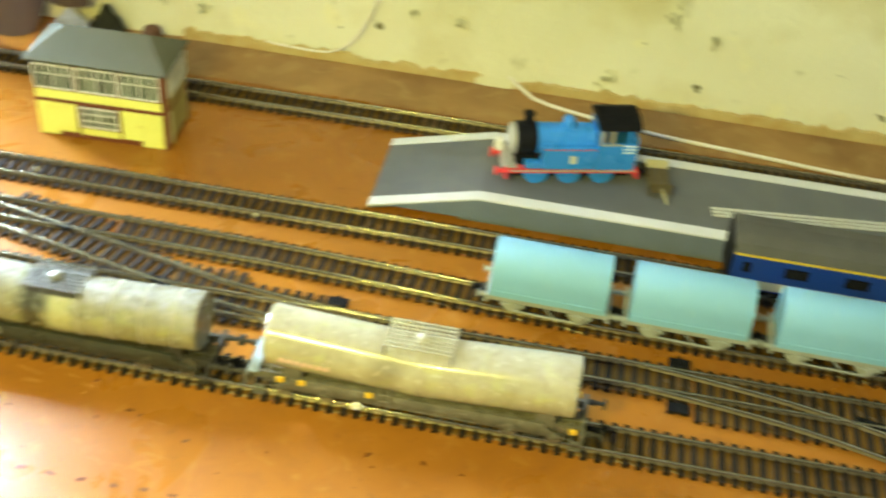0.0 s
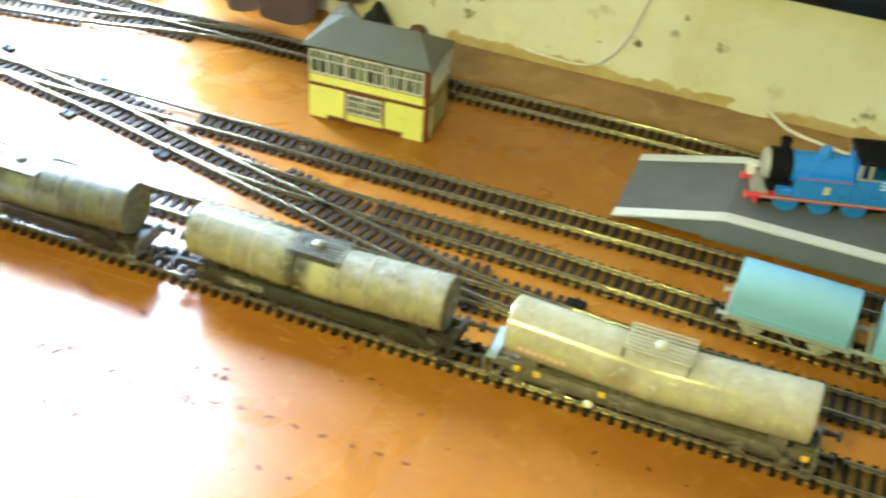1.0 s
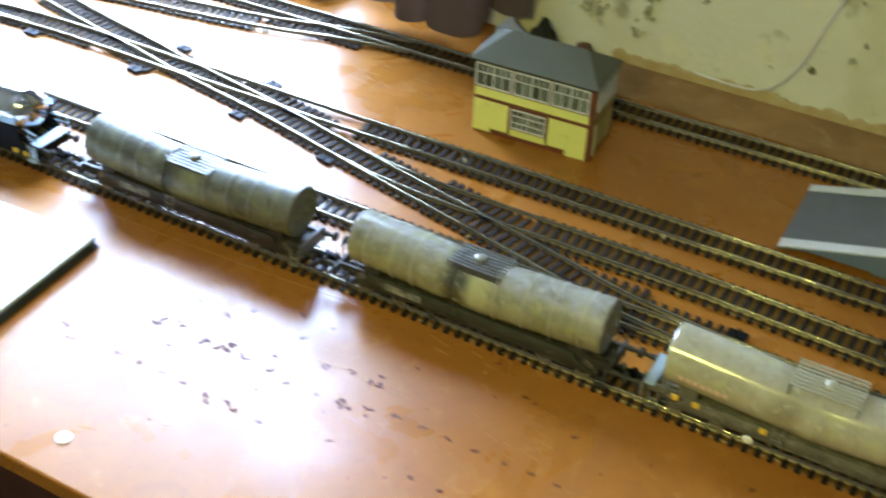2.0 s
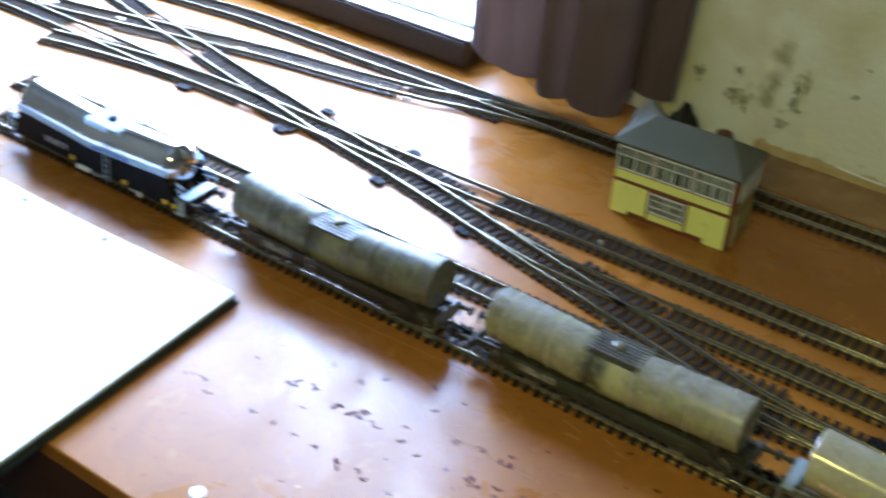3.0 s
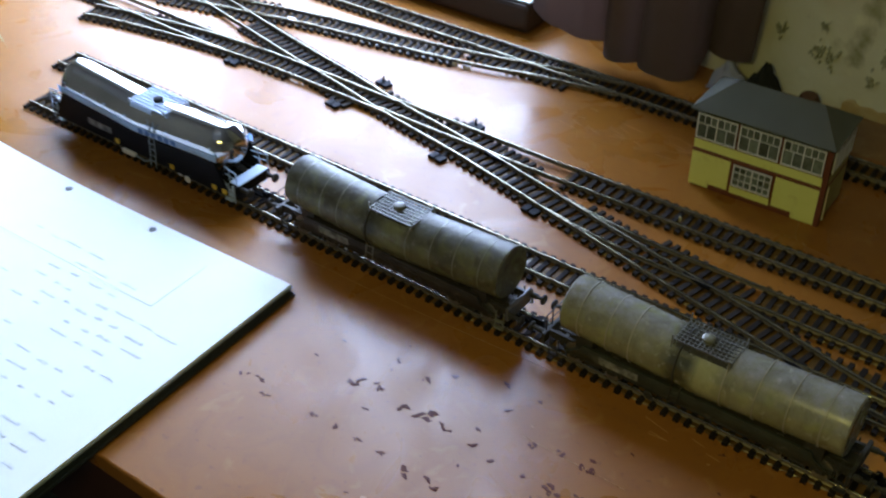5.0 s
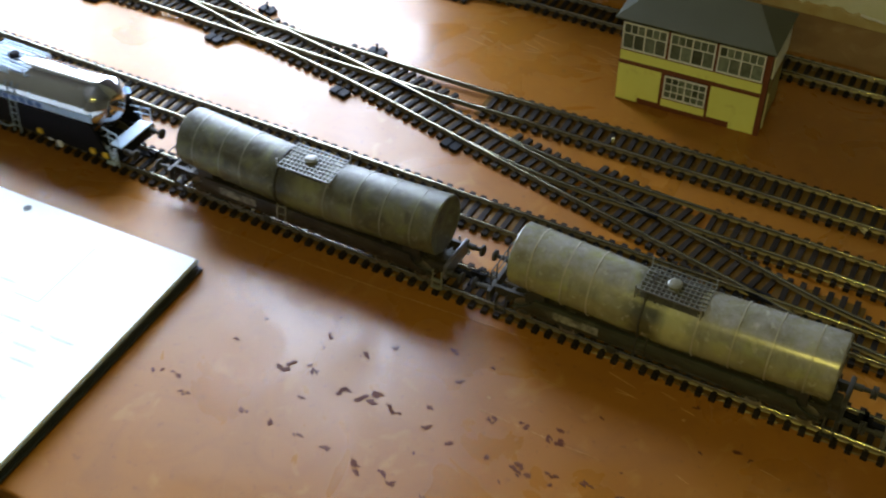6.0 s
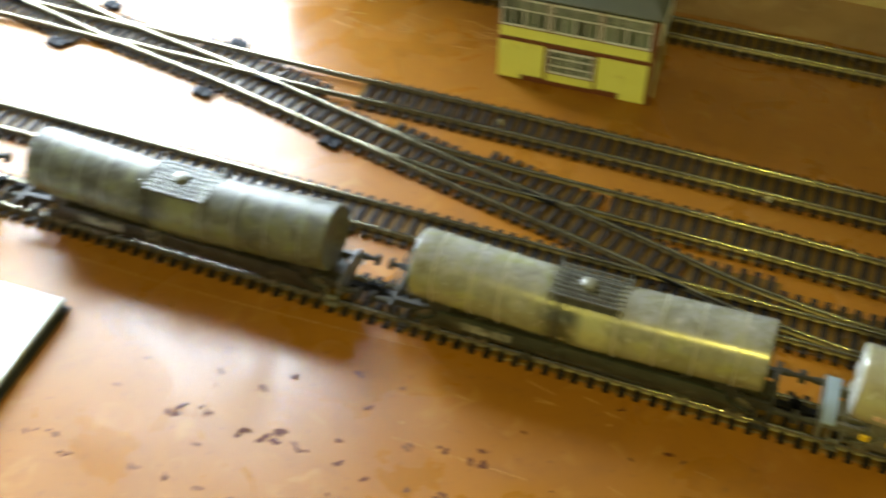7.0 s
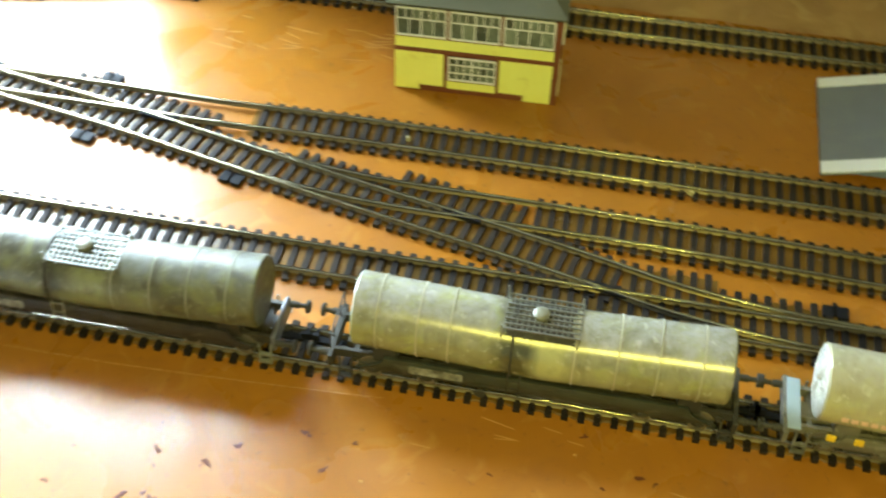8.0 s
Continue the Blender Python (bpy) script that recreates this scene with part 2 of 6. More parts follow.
BOX_BROWN = mat("red_brown_timber", (0.17, 0.045, 0.015), (0.13, 0.035, 0.012), 0.6, scale=90)
BOX_ROOF = mat("slate_grey_roof", (0.120, 0.126, 0.100), (0.100, 0.105, 0.084), 0.85, scale=40, fine=1200, spec=0.2)
BOX_SIDE = mat("dull_cream_card", (0.42, 0.38, 0.14), (0.30, 0.26, 0.09), 0.7, scale=120)
KNOB = mat("dark_brown_wood", (0.12, 0.05, 0.022), (0.08, 0.034, 0.016), 0.5, scale=60)
TROLLEY_METAL = mat("grey_brown_trolley_metal", (0.20, 0.16, 0.09), (0.11, 0.09, 0.05), 0.4, metal=0.5, scale=100)
BOX_GLASS = mat("grey_green_model_glazing", (0.17, 0.20, 0.16), (0.06, 0.07, 0.055), 0.18, scale=260, bump=0.02, randomise=0.55)
PAPER = mat("white_paper", (0.86, 0.90, 0.91), (0.81, 0.86, 0.88), 0.75, scale=30, bump=0.05)
# page edges: blue-grey shade on white paper, put into the colour
PAPER_EDGE = mat("shaded_blue_grey_page_edges", (0.30, 0.38, 0.46), (0.22, 0.29, 0.36), 0.8, scale=300)
INK = mat("blue_black_ink", (0.70, 0.77, 0.84), rough=0.6)
COVER = mat("navy_card_cover", (0.02, 0.03, 0.05), rough=0.5)
NAVY = mat("navy_fabric", (0.014, 0.025, 0.07), (0.01, 0.018, 0.05), 0.8, scale=60)
CLOTH_PALE = mat("pale_green_print_cloth", (0.52, 0.54, 0.37), (0.26, 0.30, 0.14), 0.8, scale=70, mottle=0.18)
CURTAIN = mat("brown_curtain_cloth", (0.20, 0.142, 0.125), (0.16, 0.112, 0.098), 0.85, scale=12, fine=1400, bump=0.4)
BAG = mat("pale_blue_plastic_bag", (0.66, 0.70, 0.84), (0.50, 0.54, 0.68), 0.35, scale=40)
DARK_CLUMP = mat("dark_brush_clump", (0.03, 0.035, 0.022), (0.05, 0.045, 0.03), 0.9, scale=90)
CABLE = mat("cream_cable", (0.76, 0.74, 0.66), (0.68, 0.66, 0.58), 0.5, scale=60)
STAIN = mat("purple_brown_stain", (0.072, 0.021, 0.012), (0.13, 0.042, 0.018), 0.50, scale=200, spec=0.10)
DULL_GRATE = mat("dark_grey_etched_walkway", (0.17, 0.175, 0.155), (0.085, 0.085, 0.075), 0.4, metal=0.3, scale=200)
SCRATCH = mat("pale_scratch", (0.44, 0.23, 0.065), (0.38, 0.17, 0.035), 0.4, scale=200)
FLAKED = mat("bare_brown_plaster_foot", (0.46, 0.33, 0.12), (0.56, 0.47, 0.22), 0.9, scale=70, mottle=0.2, bump=0.4)
MOULD = mat("grey_green_mould", (0.40, 0.41, 0.25), (0.50, 0.50, 0.33), 0.9, scale=200)
DUSTY = mat("dusty_tan_board", (0.34, 0.195, 0.060), (0.23, 0.125, 0.038), 0.85, scale=22, fine=500, mottle=0.16)
FRAME_WHITE = mat("white_window_frame", (0.75, 0.75, 0.75), rough=0.35, scale=20)
SILL = mat("dark_wood_sill", (0.055, 0.032, 0.030), (0.038, 0.023, 0.021), 0.45, scale=20)
CARPET = mat("dark_carpet", (0.02, 0.022, 0.018), (0.05, 0.05, 0.035), 0.95, scale=25, fine=300, bump=0.6)
ROOM_WALL = mat("plain_room_wall", (0.52, 0.47, 0.33), (0.47, 0.42, 0.29), 0.85, scale=3)
CEILING = mat("white_ceiling", (0.72, 0.70, 0.64), rough=0.85, scale=3)


def smudge(m, scale, lo, hi):
    """Varies the gloss by worn and fingered patches."""
    n, l = m.node_tree.nodes, m.node_tree.links
    p = n["Principled BSDF"]
    co, nz, mr, add = n.new("ShaderNodeTexCoord"), n.new("ShaderNodeTexNoise"), n.new("ShaderNodeMapRange"), n.new("ShaderNodeMath")
    nz.inputs["Scale"].default_value, nz.inputs["Detail"].default_value, nz.inputs["Distortion"].default_value = scale, 7, 1.2
    mr.inputs["From Min"].default_value, mr.inputs["From Max"].default_value = 0.35, 0.68
    mr.inputs["To Min"].default_value, mr.inputs["To Max"].default_value = lo, hi
    l.new(co.outputs["Object"], nz.inputs["Vector"])
    l.new(nz.outputs[0], mr.inputs["Value"])
    l.new(p.inputs["Roughness"].links[0].from_socket, add.inputs[0])
    l.new(mr.outputs[0], add.inputs[1])
    l.new(add.outputs[0], p.inputs["Roughness"])


smudge(BOARD, 16, -0.07, 0.12)


def wear(m, scale, twist, lo, hi, tone, amount):
    """Lays worn, fingered smears of another tone over a paint."""
    n, l = m.node_tree.nodes, m.node_tree.links
    p = n["Principled BSDF"]
    co, nz, mr, mx = n.new("ShaderNodeTexCoord"), n.new("ShaderNodeTexNoise"), n.new("ShaderNodeMapRange"), n.new("ShaderNodeMix")
    mx.data_type = "RGBA"
    nz.inputs["Scale"].default_value, nz.inputs["Detail"].default_value, nz.inputs["Distortion"].default_value = scale, 6, twist
    mr.inputs["From Min"].default_value, mr.inputs["From Max"].default_value, mr.inputs["To Max"].default_value = lo, hi, amount
    l.new(co.outputs["Object"], nz.inputs["Vector"])
    l.new(nz.outputs[0], mr.inputs["Value"])
    l.new(mr.outputs[0], mx.inputs["Factor"])
    l.new(p.inputs["Base Color"].links[0].from_socket, mx.inputs["A"])
    mx.inputs["B"].default_value = (*tone, 1)
    l.new(mx.outputs["Result"], p.inputs["Base Color"])


wear(BOARD, 26, 2.6, 0.48, 0.70, (0.21, 0.080, 0.013), 0.40)
wear(BOARD, 60, 1.0, 0.58, 0.72, (0.40, 0.20, 0.045), 0.35)
wear(BOARD, 240, 0.4, 0.62, 0.72, (0.16, 0.06, 0.014), 0.5)
wear(PLATFORM, 30, 1.5, 0.48, 0.70, (0.14, 0.15, 0.155), 0.5)
wear(TURQUOISE, 40, 1.5, 0.55, 0.72, (0.25, 0.46, 0.60), 0.4)
wear(BOX_ROOF, 45, 1.2, 0.52, 0.72, (0.11, 0.11, 0.085), 0.5)
wear(BOX_YELLOW, 120, 0.6, 0.60, 0.75, (0.50, 0.44, 0.10), 0.4)
wear(DUSTY, 35, 1.5, 0.52, 0.70, (0.40, 0.27, 0.09), 0.5)
wear(GRIME, 160, 0.8, 0.55, 0.72, (0.09, 0.085, 0.06), 0.5)
wear(HULL, 55, 1.5, 0.50, 0.68, (0.025, 0.026, 0.02), 0.8)
wear(HULL, 130, 1.2, 0.58, 0.70, (0.10, 0.10, 0.08), 0.55)
wear(SOOT, 130, 1.2, 0.57, 0.70, (0.085, 0.075, 0.060), 0.6)
wear(DUST, 60, 1.5, 0.50, 0.68, (0.045, 0.050, 0.040), 0.8)
wear(DUST, 140, 1.2, 0.56, 0.68, (0.24, 0.24, 0.21), 0.5)
wear(TANK_OLIVE, 55, 1.4, 0.50, 0.66, (0.036, 0.029, 0.019), 0.75)
wear(TANK_OLIVE, 75, 0.9, 0.56, 0.70, (0.165, 0.170, 0.060), 0.45)
wear(TANK_OLIVE, 260, 0.6, 0.58, 0.70, (0.21, 0.21, 0.17), 0.45)
wear(TANK_OLD, 60, 1.4, 0.52, 0.72, (0.120, 0.112, 0.075), 0.5)
wear(TANK_OLD, 80, 0.9, 0.56, 0.70, (0.25, 0.25, 0.10), 0.25)
wear(TANK_OLD, 260, 0.6, 0.60, 0.70, (0.40, 0.40, 0.35), 0.4)
wear(TANK_CREAM, 55, 1.2, 0.53, 0.70, (0.22, 0.195, 0.135), 0.28)
wear(TANK_CREAM, 240, 0.6, 0.60, 0.70, (0.55, 0.54, 0.47), 0.4)


def plaster(name):
    """Old yellow distemper with mould, flaking patches and a rough surface."""
    m = mat(name, (0.76, 0.77, 0.60), (0.70, 0.695, 0.48), 0.85, scale=9, fine=160, bump=0.5, mottle=0.22, depth=0.002)
    t = m.node_tree
    n, l = t.nodes, t.links
    p = n["Principled BSDF"]
    src = p.inputs["Base Color"].links[0].from_socket
    co = n.new("ShaderNodeTexCoord")
    for sc, lo, hi, col in ((11, 0.50, 0.80, (0.52, 0.46, 0.20, 1)), (30, 0.62, 0.70, (0.76, 0.75, 0.50, 1)), (24, 0.63, 0.74, (0.28, 0.27, 0.11, 1)), (75, 0.70, 0.73, (0.16, 0.15, 0.07, 1))):
        nz, mr, mx = n.new("ShaderNodeTexNoise"), n.new("ShaderNodeMapRange"), n.new("ShaderNodeMix")
        mx.data_type = "RGBA"
        nz.inputs["Scale"].default_value, nz.inputs["Detail"].default_value = sc, 6
        mr.inputs["From Min"].default_value, mr.inputs["From Max"].default_value = lo, hi
        l.new(co.outputs["Object"], nz.inputs["Vector"])
        l.new(nz.outputs[0], mr.inputs["Value"])
        l.new(mr.outputs[0], mx.inputs["Factor"])
        l.new(src, mx.inputs["A"])
        mx.inputs["B"].default_value = col
        src = mx.outputs["Result"]
    l.new(src, p.inputs["Base Color"])
    return m


PLASTER = plaster("old_yellow_plaster")

# ---- mesh helpers ----


def mesh(bm, name, material, smooth=False):
    me = bpy.data.meshes.new(name)
    bm.normal_update()
    bm.to_mesh(me)
    bm.free()
    me.materials.append(material)
    if smooth:
        for f in me.polygons:
            f.use_smooth = True
        me.set_sharp_from_angle(angle=radians(38))
    return me


def part(name, bm, material, parent=None, label="", smooth=False):
    ob = new(name, mesh(bm, name, material, smooth))
    ob.parent = parent
    return tagged(ob, label)


def share(name, me, parent, m):
    ob = new(name, me)
    ob.parent = parent
    ob.matrix_local = m
    return ob


def thing(name, x, y, z, label, category, group="", rz=0.0, kind=""):
    ob = new(name)
    ob.matrix_world = pose(x, y, z, 0, 0, rz)
    return tagged(ob, label, category, group, kind)


def box(bm, x0, x1, y0, y1, z0, z1, bevel=0.0):
    r = bmesh.ops.create_cube(bm, size=1.0, matrix=Matrix.Translation(((x0 + x1) / 2, (y0 + y1) / 2, (z0 + z1) / 2)) @ Matrix.Diagonal((x1 - x0, y1 - y0, z1 - z0, 1)))
    if bevel:
        es = list({e for v in r["verts"] for e in v.link_edges})
        bmesh.ops.bevel(bm, geom=es, offset=bevel, segments=2, affect="EDGES", profile=0.5)
    return bm


def cube(x0, x1, y0, y1, z0, z1, bevel=0.0):
    return box(bmesh.new(), x0, x1, y0, y1, z0, z1, bevel)


def rod(bm, a, b, r, seg=8):
    a, b = Vector(a), Vector(b)
    d = b - a
    m = Matrix.Translation((a + b) / 2) @ d.to_track_quat("Z", "Y").to_matrix().to_4x4()
    bmesh.ops.create_cone(bm, cap_ends=True, segments=seg, radius1=r, radius2=r, depth=d.length, matrix=m)
    return bm


def lathe(bm, prof, seg=24, axis="X", m=Matrix()):
    """Turns (along, radius) pairs about the axis."""
    rings = []
    for u, r in prof:
        ring = []
        for i in range(seg):
            a = 2 * math.pi * i / seg
            v = (u, r * math.cos(a), r * math.sin(a)) if axis == "X" else ((r * math.cos(a), u, r * math.sin(a)) if axis == "Y" else (r * math.cos(a), r * math.sin(a), u))
            ring.append(bm.verts.new(m @ Vector(v)))
        rings.append(ring)
    for p, q in zip(rings, rings[1:]):
        for i in range(seg):
            bm.faces.new((p[i], p[(i + 1) % seg], q[(i + 1) % seg], q[i]))
    for ring, flip in ((rings[0], True), (rings[-1], False)):
        bm.faces.new(ring[::-1] if flip else ring)
    bmesh.ops.recalc_face_normals(bm, faces=bm.faces[:])
    return bm


def tube(points, r, seg=8):
    """A smooth round cable through the points."""
    bm = bmesh.new()
    pts = smooth_line(points, 0.008)
    prev = None
    for i, p in enumerate(pts):
        d = (pts[min(i + 1, len(pts) - 1)] - pts[max(i - 1, 0)]).normalized()
        q = d.to_track_quat("Z", "Y")
        ring = [bm.verts.new(p + q @ Vector((r * math.cos(2 * math.pi * k / seg), r * math.sin(2 * math.pi * k / seg), 0))) for k in range(seg)]
        if prev:
            for k in range(seg):
                bm.faces.new((prev[k], prev[(k + 1) % seg], ring[(k + 1) % seg], ring[k]))
        prev = ring
    bmesh.ops.recalc_face_normals(bm, faces=bm.faces[:])
    return bm


def smooth_line(points, step):
    """Catmull-Rom through the points, about one step apart."""
    p = [Vector((*q, 0)) if len(q) == 2 else Vector(q) for q in points]
    p = [2 * p[0] - p[1], *p, 2 * p[-1] - p[-2]]
    out = []
    for a, b, c, d in zip(p, p[1:], p[2:], p[3:]):
        n = max(2, int((c - b).length / step))
        for i in range(n):
            t = i / n
            out.append(0.5 * (2 * b + (c - a) * t + (2 * a - 5 * b + 4 * c - d) * t * t + (3 * b - a - 3 * c + d) * t ** 3))
    out.append(p[-2])
    return out


# ---- the room ----
BOARD_Y0, WALL_Y, FLOOR_Z = -0.205, 0.343, -0.74


def slab(name, x0, x1, y0, y1, z0, z1, material, label, category, bevel=0.0):
    ob = new(name, mesh(cube(x0, x1, y0, y1, z0, z1, bevel), name, material))
    return tagged(ob, label, category, kind="structure")


slab("floor", -2.0, 2.4, -2.9, 0.34, FLOOR_Z - 0.1, FLOOR_Z, CARPET, "dark mottled carpet floor under the layout", "floor")
slab("ceiling", -2.0, 2.4, -2.9, 0.34, 1.66, 1.76, CEILING, "plain white ceiling over the room", "ceiling")
slab("wall_south", -2.0, 2.4, -3.0, -2.9, FLOOR_Z, 1.66, ROOM_WALL, "plain painted wall behind the camera", "wall")
slab("wall_west", -2.1, -2.0, -2.9, 0.34, FLOOR_Z, 1.66, ROOM_WALL, "plain painted side wall", "wall")
slab("wall_east", 2.4, 2.5, -2.9, 0.34, FLOOR_Z, 1.66, ROOM_WALL, "plain painted side wall", "wall")


def north_wall():
    """The wall behind the layout with the window's opening cut through it; its inner face is uneven."""
    bm = bmesh.new()
    wx0, wx1, wz0, wz1 = -1.165, -0.290, 0.026, 0.84
    box(bm, -2.0, wx0, WALL_Y, WALL_Y + 0.2, FLOOR_Z, 1.66)
    box(bm, wx0, wx1, WALL_Y, WALL_Y + 0.2, FLOOR_Z, wz0)
    box(bm, wx0, wx1, WALL_Y, WALL_Y + 0.2, wz1, 1.66)
    nx, nz = 150, 70
    z0, z1, x0, x1 = -0.1, 1.66, wx1, 2.4
    grid = [[None] * (nz + 1) for _ in range(nx + 1)]
    for i in range(nx + 1):
        for j in range(nz + 1):
            x, z = x0 + (x1 - x0) * (i / nx) ** 1.6, z0 + (z1 - z0) * (j / nz) ** 1.6
            dy = 0.004 * noise.noise(Vector((x * 9, 0, z * 9))) + 0.0006 * noise.noise(Vector((x * 28, 3, z * 28)))
            foot = max(0.0, 1 - max(z, 0) / 0.03)
            dy -= 0.006 * foot * (0.6 + noise.noise(Vector((x * 25, 7, 0))))
            grid[i][j] = bm.verts.new((x, WALL_Y + dy, z))
    for i in range(nx):
        for j in range(nz):
            bm.faces.new((grid[i][j], grid[i + 1][j], grid[i + 1][j + 1], grid[i][j + 1]))
    box(bm, wx1, 2.4, WALL_Y + 0.012, WALL_Y + 0.2, FLOOR_Z, 1.66)
    ob = new("wall_north", mesh(bm, "wall_north", PLASTER))
    for face in ob.data.polygons:
        face.use_smooth = face.center.x > wx1 and face.center.y < WALL_Y + 0.011 and abs(face.normal.y) > 0.5
    return tagged(ob, "stained old yellow painted plaster wall, mouldy at the foot", "wall", kind="structure")


north_wall()


def window():
    w = thing("window_1", -0.7275, WALL_Y, 0.0, "bright white framed window over a dark wooden sill", "window", kind="structure")
    part("window_sill", cube(-0.435, 0.421, -0.0405, 0.10, 0.0262, 0.0280, 0.0006), FRAME_WHITE, w, "white painted window sill")
    part("sill_nosing", cube(-0.436, 0.4215, -0.0430, -0.0085, 0.0005, 0.0258, 0.004), SILL, w, "dark wooden sill nosing")
    part("window_frame", cube(-0.435, 0.4205, -0.0180, -0.0060, 0.0281, 0.0305, 0.0008), FRAME_WHITE, w)
    part("window_frame", cube(-0.435, -0.395, 0.045, 0.085, 0.0284, 0.775, 0.004), FRAME_WHITE, w)
    part("window_frame", cube(0.395, 0.435, 0.045, 0.085, 0.0284, 0.775, 0.004), FRAME_WHITE, w)
    part("window_frame", cube(-0.435, 0.435, 0.045, 0.085, 0.777, 0.825, 0.004), FRAME_WHITE, w)
    part("window_frame", cube(-0.018, 0.018, 0.048, 0.082, 0.0284, 0.775, 0.004), FRAME_WHITE, w)


window()


def curtain():
    """A heavy curtain hanging in a few broad folds down to the board."""
    bm = bmesh.new()
    n, rows = 160, 16
    edges = [0.0, 0.37, 0.54, 0.81, 1.0]
    prev = None
    for j in range(rows + 1):
        z = 0.0120 + 1.2 * (j / rows) ** 1.5
        row = []
        for i in range(n + 1):
            u = i / n
            k = next(q for q in range(4) if u <= edges[q + 1])
            f = (u - edges[k]) / (edges[k + 1] - edges[k])
            bulge = max(0.0, math.sin(math.pi * f)) ** 0.45
            deep = (0.011, 0.014, 0.017, 0.006)[k]
            x = -0.303 + 0.177 * u + 0.010 * (z / 1.2) + 0.05 * u * z
            y = 0.316 - deep * bulge - (0.013, 0.011, 0.012, -0.003)[k] + 0.0008 * math.sin(40 * u + 6 * z)
            row.append(bm.verts.new((x, y, z + ((0.004 + 0.010 * (1 - f) ** 1.5, -0.004, -0.003, 0.014)[k] + 0.0008 * (2 * f - 1) ** 4) * (1 - j / rows))))
        if prev:
            for a, b, c, d in zip(prev, prev[1:], row[1:], row):
                bm.faces.new((a, b, c, d))
        prev = row
    bmesh.ops.solidify(bm, geom=bm.faces[:], thickness=0.002)
    ob = new("curtain", mesh(bm, "curtain", CURTAIN, True))
    tagged(ob, "heavy brown cloth curtain hanging in folds beside the window", "curtain")


curtain()

# ---- the baseboard ----
bb = thing("baseboard", 0, 0, 0, "glossy orange-brown varnished hardboard layout top", "table", kind="structure")
part("board_top", cube(-1.3, 1.5, BOARD_Y0, 0.341, -0.012, 0.0, 0.0012), BOARD, bb)
part("front_edge", cube(-1.3, 1.5, BOARD_Y0 + 0.002, BOARD_Y0 + 0.02, -0.07, -0.0122), BOARD_EDGE, bb, "dark stained timber edge")
for lx in (-1.2, 0.1, 1.4):
    part("leg", cube(lx - 0.025, lx + 0.025, BOARD_Y0 + 0.03, BOARD_Y0 + 0.08, FLOOR_Z, -0.0122), BOARD_EDGE, bb)


def blobs(name, spots, material, label, z=0.0003, seg=11, split=1):
    """Thin irregular marks lying on the board: (x, y, length, width, turn); split breaks each into a cluster."""
    rn = random.Random(7)
    bm = bmesh.new()
    for x, y, a, b, turn in spots:
        for q in range(split):
            f = 1.0 if split == 1 else rn.uniform(0.35, 0.8)
            u = 0.0 if split == 1 else a * rn.uniform(-0.6, 0.6)
            w = 0.0 if split == 1 else b * rn.uniform(-0.8, 0.8)
            m = Matrix.Translation((x, y, 0)) @ Matrix.Rotation(turn, 4, "Z") @ Matrix.Translation((u, w, 0)) @ Matrix.Rotation(rn.uniform(-0.5, 0.5) if split > 1 else 0, 4, "Z")
            rim = [0.55 + 0.7 * rn.random() for _ in range(seg)]
            rim = [(rim[k - 1] + 2 * rim[k] + rim[(k + 1) % seg]) / 4 for k in range(seg)]
            fb = f if split == 1 else rn.uniform(0.35, 0.8)
            top = [bm.verts.new(m @ Vector((a * f * rim[k] * math.cos(2 * math.pi * k / seg), b * fb * rim[k] * math.sin(2 * math.pi * k / seg), z + 0.00002 * q))) for k in range(seg)]
            low = [bm.verts.new((v.co.x, v.co.y, 0.0)) for v in top]
            bm.faces.new(top)
            for k in range(seg):
                bm.faces.new((low[k], low[(k + 1) % seg], top[(k + 1) % seg], top[k]))
    return tagged(new(name, mesh(bm, name, material)), label, "stain", kind="stuff")


rnd = random.Random(3)
spots = [(-0.004 + 0.0152 * i, -0.083 + 0.0006 * rnd.uniform(-1, 1), 0.0030, 0.0010, rnd.uniform(-0.3, 0.2)) for i in range(7)]
spots += [(-0.157 + 0.0145 * i, -0.1205, 0.0028, 0.0011, rnd.uniform(-0.6, 0.2)) for i in range(6)]
for cx, cy, s in ((-0.156, -0.088, 1.3), (-0.145, -0.084, 1.1), (-0.125, -0.090, 1.3), (-0.112, -0.086, 1.7), (-0.099, -0.087, 0.9), (-0.208, -0.120, 0.8),
                  (-0.198, -0.118, 0.9), (-0.188, -0.124, 0.8), (-0.025, -0.069, 1.4), (-0.034, -0.091, 1.4), (-0.056, -0.071, 0.8), (-0.042, -0.066, 0.8), (-0.019, -0.085, 0.9)):
    for k in range(3):
        spots.append((cx + 0.003 * s * rnd.uniform(-1, 1), cy + 0.002 * s * rnd.uniform(-1, 1), 0.0024 * s * rnd.uniform(0.5, 1), 0.0009 * s, rnd.uniform(-1, 1)))
for cx, cy in ((-0.024, -0.115), (0.023, -0.115), (0.039, -0.115), (-0.026, -0.062), (0.047, -0.036), (0.081, -0.049), (0.170, -0.036), (0.199, -0.035), (-0.148, -0.062), (-0.079, -0.058)):
    spots.append((cx, cy, 0.0024, 0.0009, rnd.uniform(-0.5, 0.5)))
